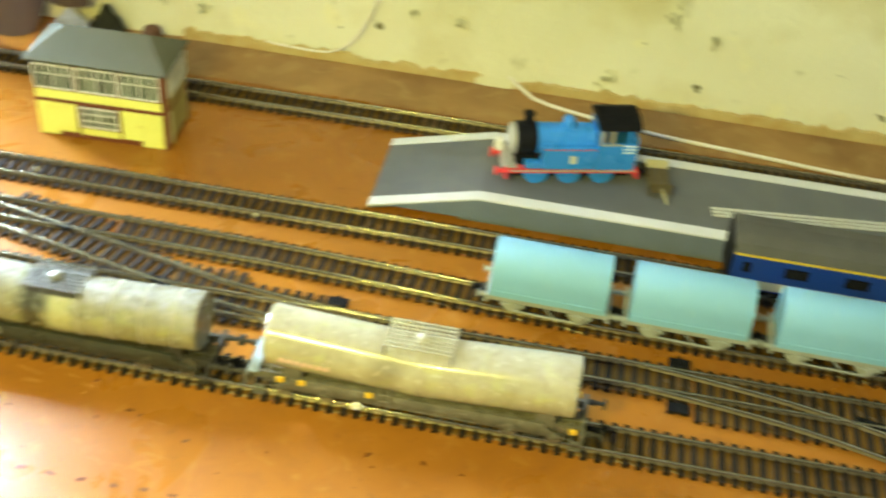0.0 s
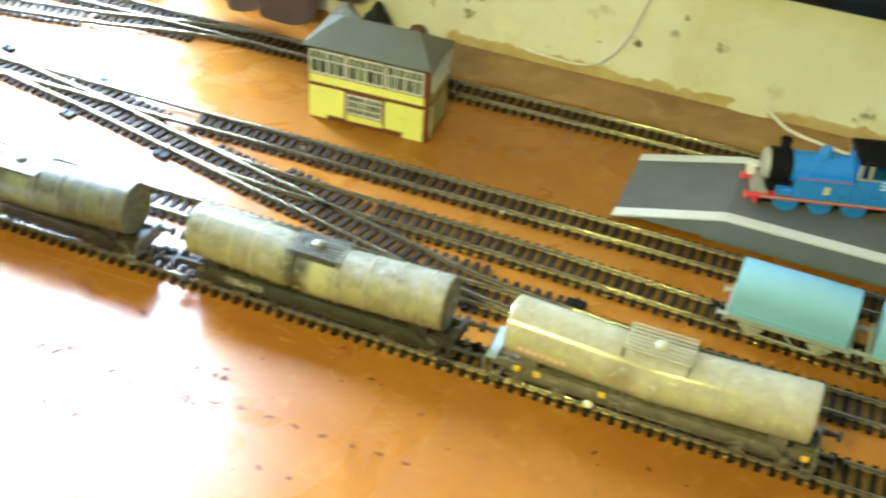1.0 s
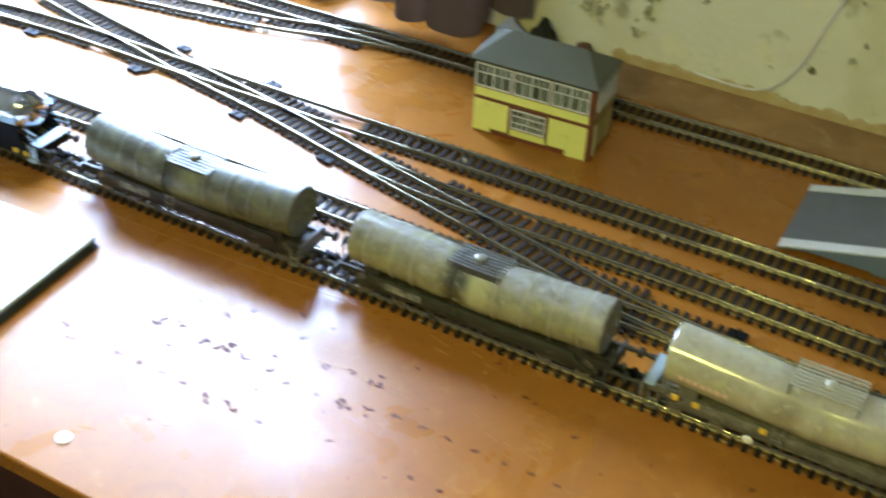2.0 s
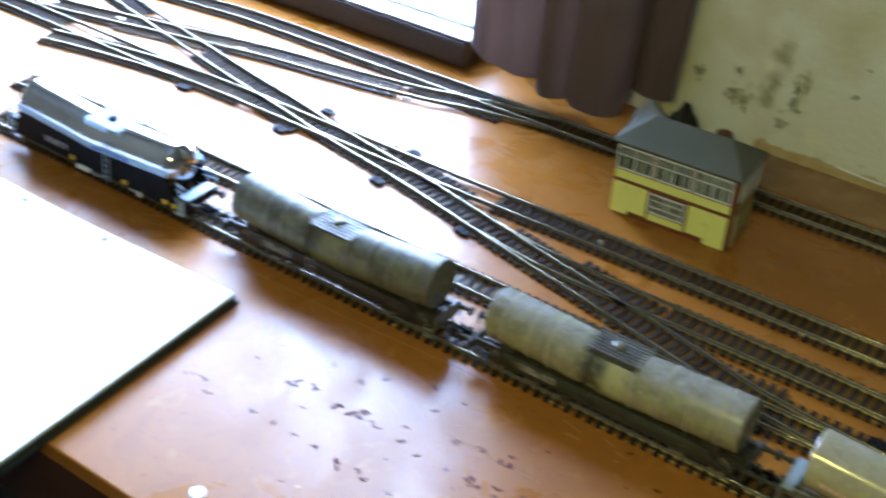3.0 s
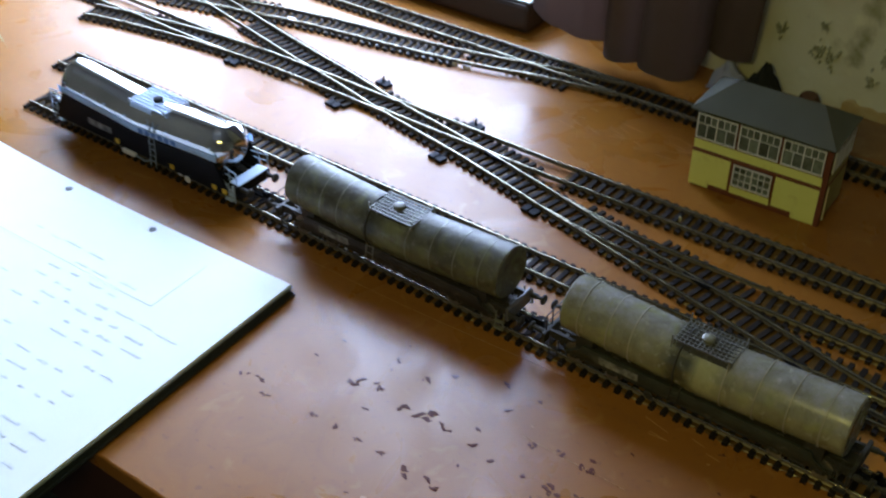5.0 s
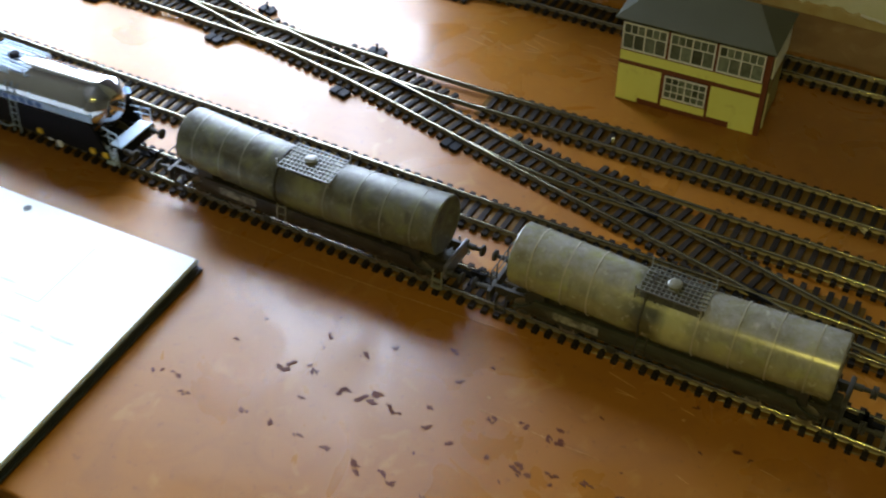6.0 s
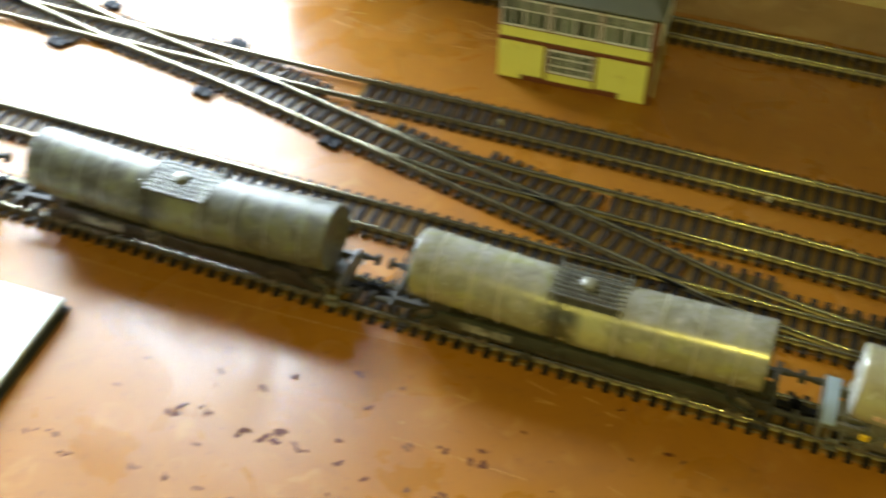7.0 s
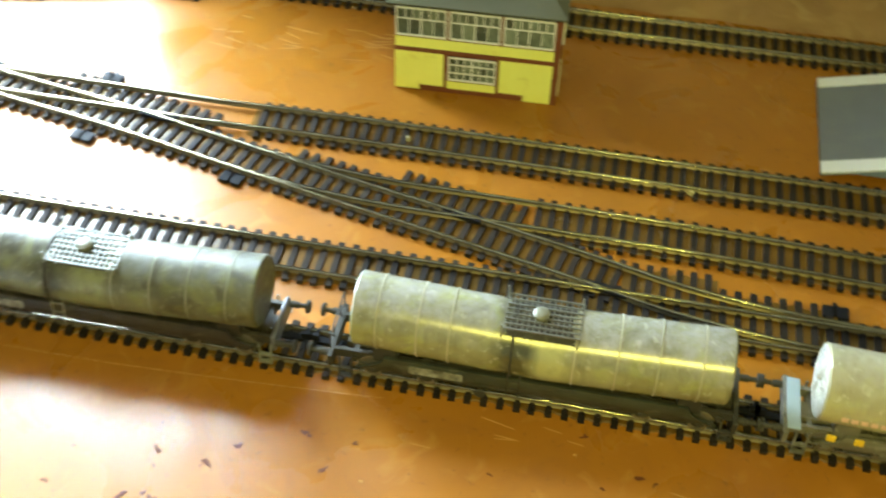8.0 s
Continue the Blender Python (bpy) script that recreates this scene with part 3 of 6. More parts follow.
for cx, cy in ((-0.098, -0.122), (-0.094, -0.125), (-0.078, -0.123), (-0.062, -0.123), (-0.095, -0.088), (-0.084, -0.078), (-0.080, -0.089), (-0.066, -0.092), (-0.049, -0.091), (-0.035, -0.088), (-0.029, -0.091), (-0.018, -0.091),
               (-0.055, -0.070), (-0.041, -0.068), (-0.116, -0.054), (-0.126, -0.065), (-0.090, -0.042), (-0.070, -0.043), (0.023, -0.020), (0.033, -0.044), (0.053, -0.038), (-0.139, -0.101), (-0.187, -0.085)):
    spots.append((cx, cy, 0.0026 * rnd.uniform(0.6, 1.2), 0.0009 * rnd.uniform(0.7, 1.4), rnd.uniform(-0.5, 0.6)))
spots += [(rnd.uniform(-0.2, 0.3), rnd.uniform(-0.19, -0.03), rnd.uniform(0.0006, 0.0018), 0.0005, rnd.uniform(-1, 1)) for _ in range(26)]
bm = bmesh.new()
xs = [-0.10 + 0.012 * k for k in range(120)]
front = [bm.verts.new((x, 0.288 + 0.0025 * noise.noise(Vector((x * 40, 1, 0))) + 0.002 * noise.noise(Vector((x * 9, 4, 0))), 0.0005)) for x in xs]
back = [bm.verts.new((x, 0.3405, 0.0007)) for x in xs]
for a, b, c, d in zip(front, front[1:], back[1:], back):
    bm.faces.new((a, b, c, d))
tagged(new("dust_strip", mesh(bm, "dust_strip", DUSTY)), "tan plaster dust lying along the wall's foot", "dust", kind="stuff")
blobs("ink_stains", spots, STAIN, "small dark purple-brown ink stains on the varnished board", 0.00015, 11, 4)
lines = [(0.05 + 0.02 * rnd.uniform(-1, 1), -0.06 + 0.03 * rnd.uniform(-1, 1), rnd.uniform(0.003, 0.008), 0.00016, rnd.uniform(-0.4, 0.1)) for _ in range(8)]
lines += [(-0.245 + 0.0046 * k, -0.0245 + 0.000055 * max(0, k - 10) ** 1.4, 0.0027, 0.00022, 0.03 + 0.002 * k) for k in range(40)]
lines += [(-0.062 + 0.0043 * k, -0.0685 - 0.00003 * k, 0.0024, 0.0002, 0) for k in range(14)]
lines += [(-0.013, -0.021, 0.009, 0.00028, -0.23), (-0.009, -0.0275, 0.006, 0.00028, -0.1), (0.010, -0.020, 0.005, 0.00025, -0.2), (0.020, -0.0245, 0.004, 0.00025, -0.15), (-0.020, -0.014, 0.004, 0.0002, 1.3), (-0.043, -0.0385, 0.005, 0.0002, -0.1), (-0.010, -0.0285, 0.005, 0.0002, 0.1), (-0.063, -0.060, 0.0012, 0.0007, 0)]
lines += [(rnd.uniform(-0.22, -0.08), rnd.uniform(0.20, 0.235), rnd.uniform(0.003, 0.012), 0.0006, rnd.uniform(-0.4, 0.4)) for _ in range(26)]
blobs("pale_scratches", lines, SCRATCH, "fine pale scratches in the board's varnish", 0.0001, 7)
ob = new("white_sticker", mesh(lathe(bmesh.new(), [(0.0, 0.0042), (0.0007, 0.0042), (0.0009, 0.0036)], 18, "Z", pose(-0.138, -0.182, 0)), "white_sticker", WHITE))
tagged(ob, "small round white sticker on the board", "sticker")

# ---- the tracks ----
HALF = 0.0087
PROFILE = [(-0.0013, 0.0022), (0.0013, 0.0022), (0.0013, 0.0025), (0.00055, 0.0032), (0.0004, 0.0040), (0.00080, 0.0042), (0.00080, 0.0044), (0.00070, 0.00470), (0.00050, 0.00490), (0.00020, 0.0050), (-0.00020, 0.0050), (-0.00050, 0.00490), (-0.00070, 0.00470), (-0.00080, 0.0044), (-0.00080, 0.0042), (-0.0004, 0.0040), (-0.00055, 0.0032), (-0.0013, 0.0025)]


def rail(parent, pts, off):
    bm = bmesh.new()
    prev = None
    for i, p in enumerate(pts):
        d = (pts[min(i + 1, len(pts) - 1)] - pts[max(i - 1, 0)]).normalized()
        nrm = Vector((-d.y, d.x, 0))
        c = p + nrm * off
        ring = [bm.verts.new((c.x + nrm.x * u, c.y + nrm.y * u, w)) for u, w in PROFILE]
        if prev:
            for k in range(len(ring)):
                bm.faces.new((prev[k], prev[(k + 1) % len(ring)], ring[(k + 1) % len(ring)], ring[k]))
        else:
            bm.faces.new(ring[::-1])
        prev = ring
    bm.faces.new(prev)
    bmesh.ops.recalc_face_normals(bm, faces=bm.faces[:])
    for f in bm.faces:
        f.material_index = 0 if f.calc_center_median().z > 0.0043 else 1
    ob = part("rail", bm, RAIL, parent, smooth=True)
    ob.data.materials.append(RAIL_SIDE)
    return ob


def sleeper_mesh():
    bm = bmesh.new()
    box(bm, -0.0015, 0.0015, -0.5, 0.5, 0.0001, 0.0024)
    return mesh(bm, "sleeper", SLEEPER)


SLEEPER_MESH = sleeper_mesh()
PITCH = 0.0069


def track(label, points, spans, rails=(-1, 1)):
    """Two rails along the points, with sleepers over the spans (x0, x1, low side, high side)."""
    tr = thing("railway_track", 0, 0, 0, label, "model railway track", "tracks on the layout")
    pts = smooth_line(points, 0.012)
    for s in rails:
        rail(tr, pts, s * HALF)
    line = smooth_line(points, 0.0005)
    walked, last = PITCH, line[0]
    rn = random.Random(int(1000 * points[0][1]) + 5)
    level = 0.0004 + 0.0006 * rn.random()
    for i, p in enumerate(line):
        walked += (p - last).length
        last = p
        if walked < PITCH:
            continue
        walked -= PITCH
        for x0, x1, lo, hi in spans:
            if x0 <= p.x <= x1:
                d = (line[min(i + 1, len(line) - 1)] - line[max(i - 1, 0)]).normalized()
                nrm = Vector((-d.y, d.x, 0))
                c = p + nrm * ((lo + hi) / 2)
                m = Matrix.Translation(c) @ Matrix.Rotation(math.atan2(d.y, d.x) + rn.uniform(-0.015, 0.015), 4, "Z") @ Matrix.Diagonal((1, hi - lo, 1, 1))
                share("sleeper", SLEEPER_MESH, tr, m)
                break
    # a darker, glossy brown layer on the board between the sleepers, with a ragged edge
    for x0, x1, lo, hi in spans:
        row = [(i, p) for i, p in enumerate(line) if x0 <= p.x <= x1][::5]
        if len(row) < 3:
            continue
        db = bmesh.new()
        prev = None
        for i, p in row:
            d = (line[min(i + 1, len(line) - 1)] - line[max(i - 1, 0)]).normalized()
            nrm = Vector((-d.y, d.x, 0))
            cut = [q + 0.0022 * noise.noise(Vector((p.x * 260, p.y * 260, q * 900))) for q in (lo + 0.0022, hi - 0.0022)]
            z = level
            ring = [db.verts.new((*(p + nrm * q).xy, w)) for q, w in ((cut[0], 0.0001), (cut[0] + 0.0006, z), (cut[1] - 0.0006, z), (cut[1], 0.0001))]
            if prev:
                for k in range(3):
                    db.faces.new((prev[k], ring[k], ring[k + 1], prev[k + 1]))
            prev = ring
        bmesh.ops.recalc_face_normals(db, faces=db.faces[:])
        tagged(part("dark_layer", db, TRACK_BED, tr), kind="stuff")
    # moulded chairs holding both rails
    cb = bmesh.new()
    walked, last = PITCH, line[0]
    for i, p in enumerate(line):
        walked += (p - last).length
        last = p
        if walked < PITCH:
            continue
        walked -= PITCH
        if any(x0 <= p.x <= x1 for x0, x1, lo, hi in spans):
            d = (line[min(i + 1, len(line) - 1)] - line[max(i - 1, 0)]).normalized()
            nrm = Vector((-d.y, d.x, 0))
            for s in rails:
                for e in (-1, 1):
                    c = p + nrm * (s * HALF + e * 0.0016)
                    box(cb, c.x - 0.0010, c.x + 0.0010, c.y - 0.0006, c.y + 0.0006, 0.0022, 0.0031)
    if len(cb.verts):
        tagged(part("chair_moulding", cb, SLEEPER, tr), kind="stuff")
    else:
        cb.free()
    return tr


E0 = 0.014
track("straight model railway track carrying the tank wagons", [(-0.532, 0), (0.2, 0), (0.9, 0)], [(-1, 1, -E0, E0)])
track("straight model railway track behind the tank wagons", [(-0.565, 0.0513), (0.2, 0.0513), (0.9, 0.0540)],
      [(-1, 0.03, -E0, E0), (0.03, 0.075, -E0, 0.030), (0.075, 0.13, -E0, 0.022), (0.13, 0.33, -E0, E0), (0.33, 0.43, -0.026, E0), (0.43, 1, -E0, E0)])
DIAG = [(-0.78, 0.253), (-0.663, 0.2225), (-0.565, 0.1970), (-0.508, 0.1835), (-0.426, 0.1650), (-0.373, 0.1545), (-0.315, 0.1415), (-0.245, 0.1290), (-0.162, 0.1105),
        (-0.10, 0.0965), (-0.06, 0.0880), (0.0, 0.0747), (0.028, 0.0680), (0.056, 0.0610), (0.10, 0.0550), (0.144, 0.0525), (0.20, 0.0513)]
track("long diagonal track of linked points with bright worn rails", DIAG,
      [(-0.78, -0.592, -E0, E0), (-0.498, -0.41, -E0, E0), (-0.41, -0.34, -0.024, E0), (-0.34, -0.28, -E0, 0.017), (-0.28, -0.192, -E0, 0.026), (-0.192, -0.145, -E0, E0),
       (-0.145, -0.09, -E0, 0.020), (-0.09, -0.025, -E0, 0.028), (-0.025, 0.028, -E0, E0)])
track("branch track on which the turquoise wagons stand", [(-0.165, 0.1112), (-0.124, 0.1045), (-0.084, 0.1015), (-0.028, 0.1012), (0.067, 0.1005), (0.15, 0.0978), (0.20, 0.0955), (0.29, 0.0930), (0.41, 0.0918), (0.9, 0.0910)],
      [(-0.014, 1, -E0, E0)])
track("branch track running beside the platform", [(-0.325, 0.1445), (-0.293, 0.1440), (-0.25, 0.1437), (-0.19, 0.1432), (-0.14, 0.1443), (-0.07, 0.1450), (0.07, 0.1453), (0.2, 0.1455), (0.9, 0.1445)],
      [(-0.172, 1, -E0, E0)])
track("track along the foot of the wall", [(-0.82, 0.213), (-0.63, 0.2465), (-0.56, 0.2555), (-0.51, 0.2610), (-0.40, 0.2635), (-0.28, 0.2658), (-0.15, 0.2668), (0, 0.2675), (0.15, 0.2690), (0.9, 0.2720)],
      [(-0.82, -0.325, -E0, E0), (-0.325, -0.235, -0.026, E0), (-0.235, 1, -E0, E0)])
track("track crossing the diagonal line by a diamond", [(-0.84, 0.120), (-0.75, 0.1455), (-0.689, 0.1605), (-0.625, 0.1735), (-0.541, 0.1937), (-0.452, 0.2145), (-0.384, 0.2250), (-0.311, 0.2385), (-0.26, 0.2530), (-0.20, 0.2650)],
      [(-0.67, -0.592, -E0, E0), (-0.592, -0.498, -0.019, 0.019), (-0.498, -0.327, -E0, E0)])
track("siding ending short on the board", [(-0.618, 0.1172), (-0.571, 0.1277), (-0.51, 0.1377), (-0.448, 0.1425), (-0.385, 0.1430), (-0.32, 0.1420)],
      [(-0.62, -0.57, -E0, 0.017), (-0.57, -0.51, -E0, 0.020), (-0.51, -0.41, -E0, E0)])
track("far siding leading past the paper pad", [(-0.87, 0.140), (-0.75, 0.1415), (-0.666, 0.1425), (-0.59, 0.1420), (-0.51, 0.1410), (-0.47, 0.1415)],
      [(-0.87, -0.622, -E0, 0.017)])
track("points curving across to the front track", [(0.30, 0.0513), (0.335, 0.0478), (0.381, 0.0412), (0.426, 0.0308), (0.47, 0.0178), (0.52, 0.0060), (0.57, 0.001), (0.62, 0.0)],
      [(0.434, 0.525, -E0, E0)])


def point_box(x, y, turn, lever):
    """The moulded end of a point's tie bar."""
    t = thing("point_tie_bar", x, y, 0, "small black plastic tie bar box beside the points", "point lever", "tie bars at the points", turn)
    bm = cube(-0.0060, -0.0008, -0.0035, 0.0035, 0, 0.0026, 0.0004)
    box(bm, 0.0008, 0.0060, -0.0035, 0.0035, 0, 0.0026, 0.0004)
    box(bm, -0.001, 0.001, -0.002, 0.006, 0, 0.0018)
    part("tie_bar", bm, BLACK, t)
    if lever:
        part("lever", rod(bmesh.new(), (0, 0, 0.0028), (0, 0.0005, 0.0075), 0.0008), BLACK, t)


for x, y, turn, lever in ((-0.357, 0.1235, -10, False), (-0.253, 0.1115, -10, False), (-0.168, 0.0970, -12, False), (-0.256, 0.1600, -6, True), (-0.347, 0.1690, -10, True), (-0.462, 0.1255, 0, False), (0.128, 0.0700, 0, False), (0.322, 0.0330, 0, False), (0.322, 0.0680, 0, False)):
    point_box(x, y, turn, lever)


def frog(x, y, turn, length):
    """Black plastic nose where two rails cross."""
    bm = bmesh.new()
    box(bm, -length / 2, length / 2, -0.0022, -0.0008, 0.0024, 0.0046)
    box(bm, -length / 2, length / 2, 0.0008, 0.0022, 0.0024, 0.0046)
    box(bm, -length / 5, length / 5, -0.0008, 0.0008, 0.0024, 0.0044)
    ob = new("frog", mesh(bm, "frog", BLACK))
    ob.matrix_world = pose(x, y, 0, 0, 0, turn)
    tagged(ob, "black plastic frog between crossing rails", "track part", "frogs at the points")


for x, y, turn in ((-0.050, 0.0938, -8), (0.024, 0.0605, -10), (-0.219, 0.1330, -8), (-0.398, 0.1515, -5), (-0.508, 0.1340, 3), (-0.292, 0.2555, 8), (0.425, 0.0440, -12)):
    frog(x, y, turn, 0.020)

# ---- tank wagons ----


def wheelset(parent, x, y=0.0, r=0.0062, material=None):
    """An axle with two flanged wheels standing on the rails."""
    ax = part("wheelset", rod(bmesh.new(), (x, y - 0.011, 0.005 + r), (x, y + 0.011, 0.005 + r), 0.0011), STEEL, parent)
    for s in (-1, 1):
        bm = bmesh.new()
        prof = [(-0.0016, r * 0.55), (-0.0016, r), (0.0006, r), (0.0008, r + 0.0007), (0.0013, r + 0.0007), (0.0013, r * 0.5)]
        lathe(bm, [(y + s * (HALF + 0.0002) - s * u, q) for u, q in prof], 18, "Y", Matrix.Translation((x, 0, 0.005 + r)))
        part("wheel", bm, material or STEEL, ax, smooth=False)


def buffers(parent, x, side, z=0.0165):
    for s in (-1, 1):
        bm = bmesh.new()
        lathe(bm, [(x, 0.0016), (x + side * 0.004, 0.0016), (x + side * 0.0042, 0.0011), (x + side * 0.0075, 0.0011), (x + side * 0.0076, 0.0030), (x + side * 0.0086, 0.0031), (x + side * 0.0092, 0.0022)], 14, "X", Matrix.Translation((0, s * 0.0112, z)))
        part("buffer", bm, GRIME, parent)


def coupling(parent, x, side):
    """A tension-lock coupling: arm, cross bar and hook."""
    bm = bmesh.new()
    lo, hi = sorted((x - side * 0.004, x + side * 0.010))
    box(bm, lo, hi, -0.0015, 0.0015, 0.0075, 0.0095)
    lo, hi = sorted((x + side * 0.010, x + side * 0.0112))
    box(bm, lo, hi, -0.0065, 0.0065, 0.0078, 0.0090)
    lo, hi = sorted((x + side * 0.009, x + side * 0.0135))
    box(bm, lo, hi, -0.0009, 0.0009, 0.0090, 0.0125)
    part("coupling", bm, BLACK, parent)


def ladder(parent, x, y, z0, z1, dy=0.0, width=0.005, material=None):
    bm = bmesh.new()
    for s in (-1, 1):
        rod(bm, (x + s * width / 2, y, z0), (x + s * width / 2, y + dy, z1), 0.0004, 6)
    n = max(3, int((z1 - z0) / 0.004))
    for i in range(1, n):
        t = i / n
        rod(bm, (x - width / 2, y + dy * t, z0 + (z1 - z0) * t), (x + width / 2, y + dy * t, z0 + (z1 - z0) * t), 0.0003, 6)
    part("ladder", bm, material or GRATE, parent)


def barrel_mesh(half, r, zc, crank, cone, seg=40):
    """A long barrel with dished ends; with a crank its floor falls towards the middle."""
    prof = [(-half + 0.0016, r * 0.10), (-half + 0.0010, r * 0.50), (-half + 0.0004, r * 0.90), (-half + 0.0002, r * 0.955), (-half + 0.0010, r)]
    if cone:
        prof = [(-half, r * 0.08), (-half + 0.0002, r * 0.45), (-half + 0.0006, r * 0.50), (-half + 0.0068, r * 0.985), (-half + 0.0076, r)]
    n = 24
    tail = prof[:5]
    prof += [(prof[4][0] - 2 * prof[4][0] * k / n, r) for k in range(1, n)]
    prof += [(-u, q) for u, q in tail[::-1]]
    bm = lathe(bmesh.new(), prof, seg, "X", Matrix.Translation((0, 0, zc)))
    if cone:
        for e in bm.edges:
            if all(abs(abs(v.co.x) - half + 0.0076) < 1e-5 for v in e.verts):
                e.smooth = False
    for v in bm.verts:
        v.co.z += crank * (abs(v.co.x) / half - 0.5)
    return bm


def end_cover(parent, x, side, r, zc, crumple):
    """A pale disc of foil stuck over the barrel's end, creased when crumple is set."""
    bm = bmesh.new()
    rings, seg = 7, 30
    prev = None
    for k in range(rings + 1):
        q = r * (0.04 + 0.92 * k / rings)
        ring = []
        for i in range(seg):
            a = 2 * math.pi * i / seg
            d = crumple * (noise.noise(Vector((q * 220 * math.cos(a), q * 220 * math.sin(a), 3.0))) + 0.6 * math.sin(5 * a + 300 * q))
            out = 0.0006 - 0.0009 * (k / rings) ** 3 + d * (1 - (k / rings) ** 4)
            ring.append(bm.verts.new((x + side * out, q * math.cos(a), zc + q * math.sin(a))))
        if prev:
            for i in range(seg):
                bm.faces.new((prev[i], prev[(i + 1) % seg], ring[(i + 1) % seg], ring[i]))
        else:
            bm.faces.new(ring)
        prev = ring
    bmesh.ops.recalc_face_normals(bm, faces=bm.faces[:])
    bmesh.ops.solidify(bm, geom=bm.faces[:], thickness=0.0002)
    part("end_cover", bm, FOIL, parent, "creased whitish cover over the barrel end", smooth=crumple == 0)


def hoop(parent, x, r, zc, material, name="hoop"):
    bm = lathe(bmesh.new(), [(x - 0.0005, r - 0.001), (x - 0.0004, r + 0.00035), (x + 0.0004, r + 0.00035), (x + 0.0005, r - 0.001)], 36, "X", Matrix.Translation((0, 0, zc)))
    part(name, bm, material, parent, smooth=False)


def walkway(parent, x0, x1, half_w, z, material, r, zc, plate, dy=0.0, tilt=0.0):
    """An open grating round the filler, raised on brackets over an added curved plate on top of the barrel, dark on the
    old wagons to give the holes their shade.
    """
    bm = bmesh.new()
    nx, ny = int((x1 - x0) / 0.0023), int(2 * half_w / 0.0026)
    for i in range(nx + 1):
        x = x0 + (x1 - x0) * i / nx
        box(bm, x - 0.00024, x + 0.00024, -half_w, half_w, z, z + 0.0006)
    for j in range(ny + 1):
        y = -half_w + 2 * half_w * j / ny
        box(bm, x0 - 0.0004, x1 + 0.0004, y - 0.00030, y + 0.00030, z + 0.0001, z + 0.0008)
    bm.transform(Matrix.Translation((0, dy, z)) @ Matrix.Rotation(radians(tilt), 4, "X") @ Matrix.Translation((0, 0, -z)))
    part("walkway_grating", bm, material, parent)
    # added plate; on the old wagons its dark colour gives the holes shade
    bm = bmesh.new()
    top = math.asin(min(0.95, (half_w + 0.0005) / r))
    for a in range(-6, 6):
        q = [(r0 * math.sin(top * k / 6), zc + r0 * math.cos(top * k / 6)) for k in (a, a + 1) for r0 in (r - 0.0003, r + 0.0004)]
        v = [bm.verts.new((x, y, w)) for x in (x0, x1) for y, w in q]
        for f in ((0, 1, 3, 2), (4, 6, 7, 5), (1, 5, 7, 3), (0, 2, 6, 4), (0, 4, 5, 1), (2, 3, 7, 6)):
            bm.faces.new([v[k] for k in f])
    bmesh.ops.remove_doubles(bm, verts=bm.verts[:], dist=1e-6)
    bmesh.ops.recalc_face_normals(bm, faces=bm.faces[:])
    part("grating_backing", bm, plate, parent)
    for x in (x0, x1):
        for s in (-1, 1):
            part("walkway_bracket", rod(bmesh.new(), (x, s * half_w, z + 0.0005), (x, s * half_w * 0.95, z - 0.006), 0.0005, 6), material, parent)


def bogie(parent, x, boxes):
    b = part("bogie", cube(x - 0.0185, x + 0.0185, -0.0025, 0.0025, 0.0085, 0.0115), GRIME, parent)
    for s in (-1, 1):
        bm = bmesh.new()
        y0, y1 = sorted((s * 0.0106, s * 0.0118))
        box(bm, x - 0.0175, x + 0.0175, y0, y1, 0.0100, 0.0128, 0.0004)
        box(bm, x - 0.0045, x + 0.0045, y0, y1, 0.0086, 0.0101)
        for wx in (-0.0115, 0.0115):
            box(bm, x + wx - 0.0028, x + wx + 0.0028, y0, y1, 0.0088, 0.0101, 0.0003)
            for k in (-1, 1):
                rod(bm, (x + wx + k * 0.0045, s * 0.0112, 0.0088), (x + wx + k * 0.0045, s * 0.0112, 0.0105), 0.0010, 8)
        part("side_frame", bm, GRIME, b)
        for wx in (-0.0115, 0.0115):
            part("axlebox", cube(x + wx - 0.0019, x + wx + 0.0019, *sorted((s * 0.0118, s * 0.0127)), 0.0092, 0.0120, 0.0004), boxes, b)
    return b


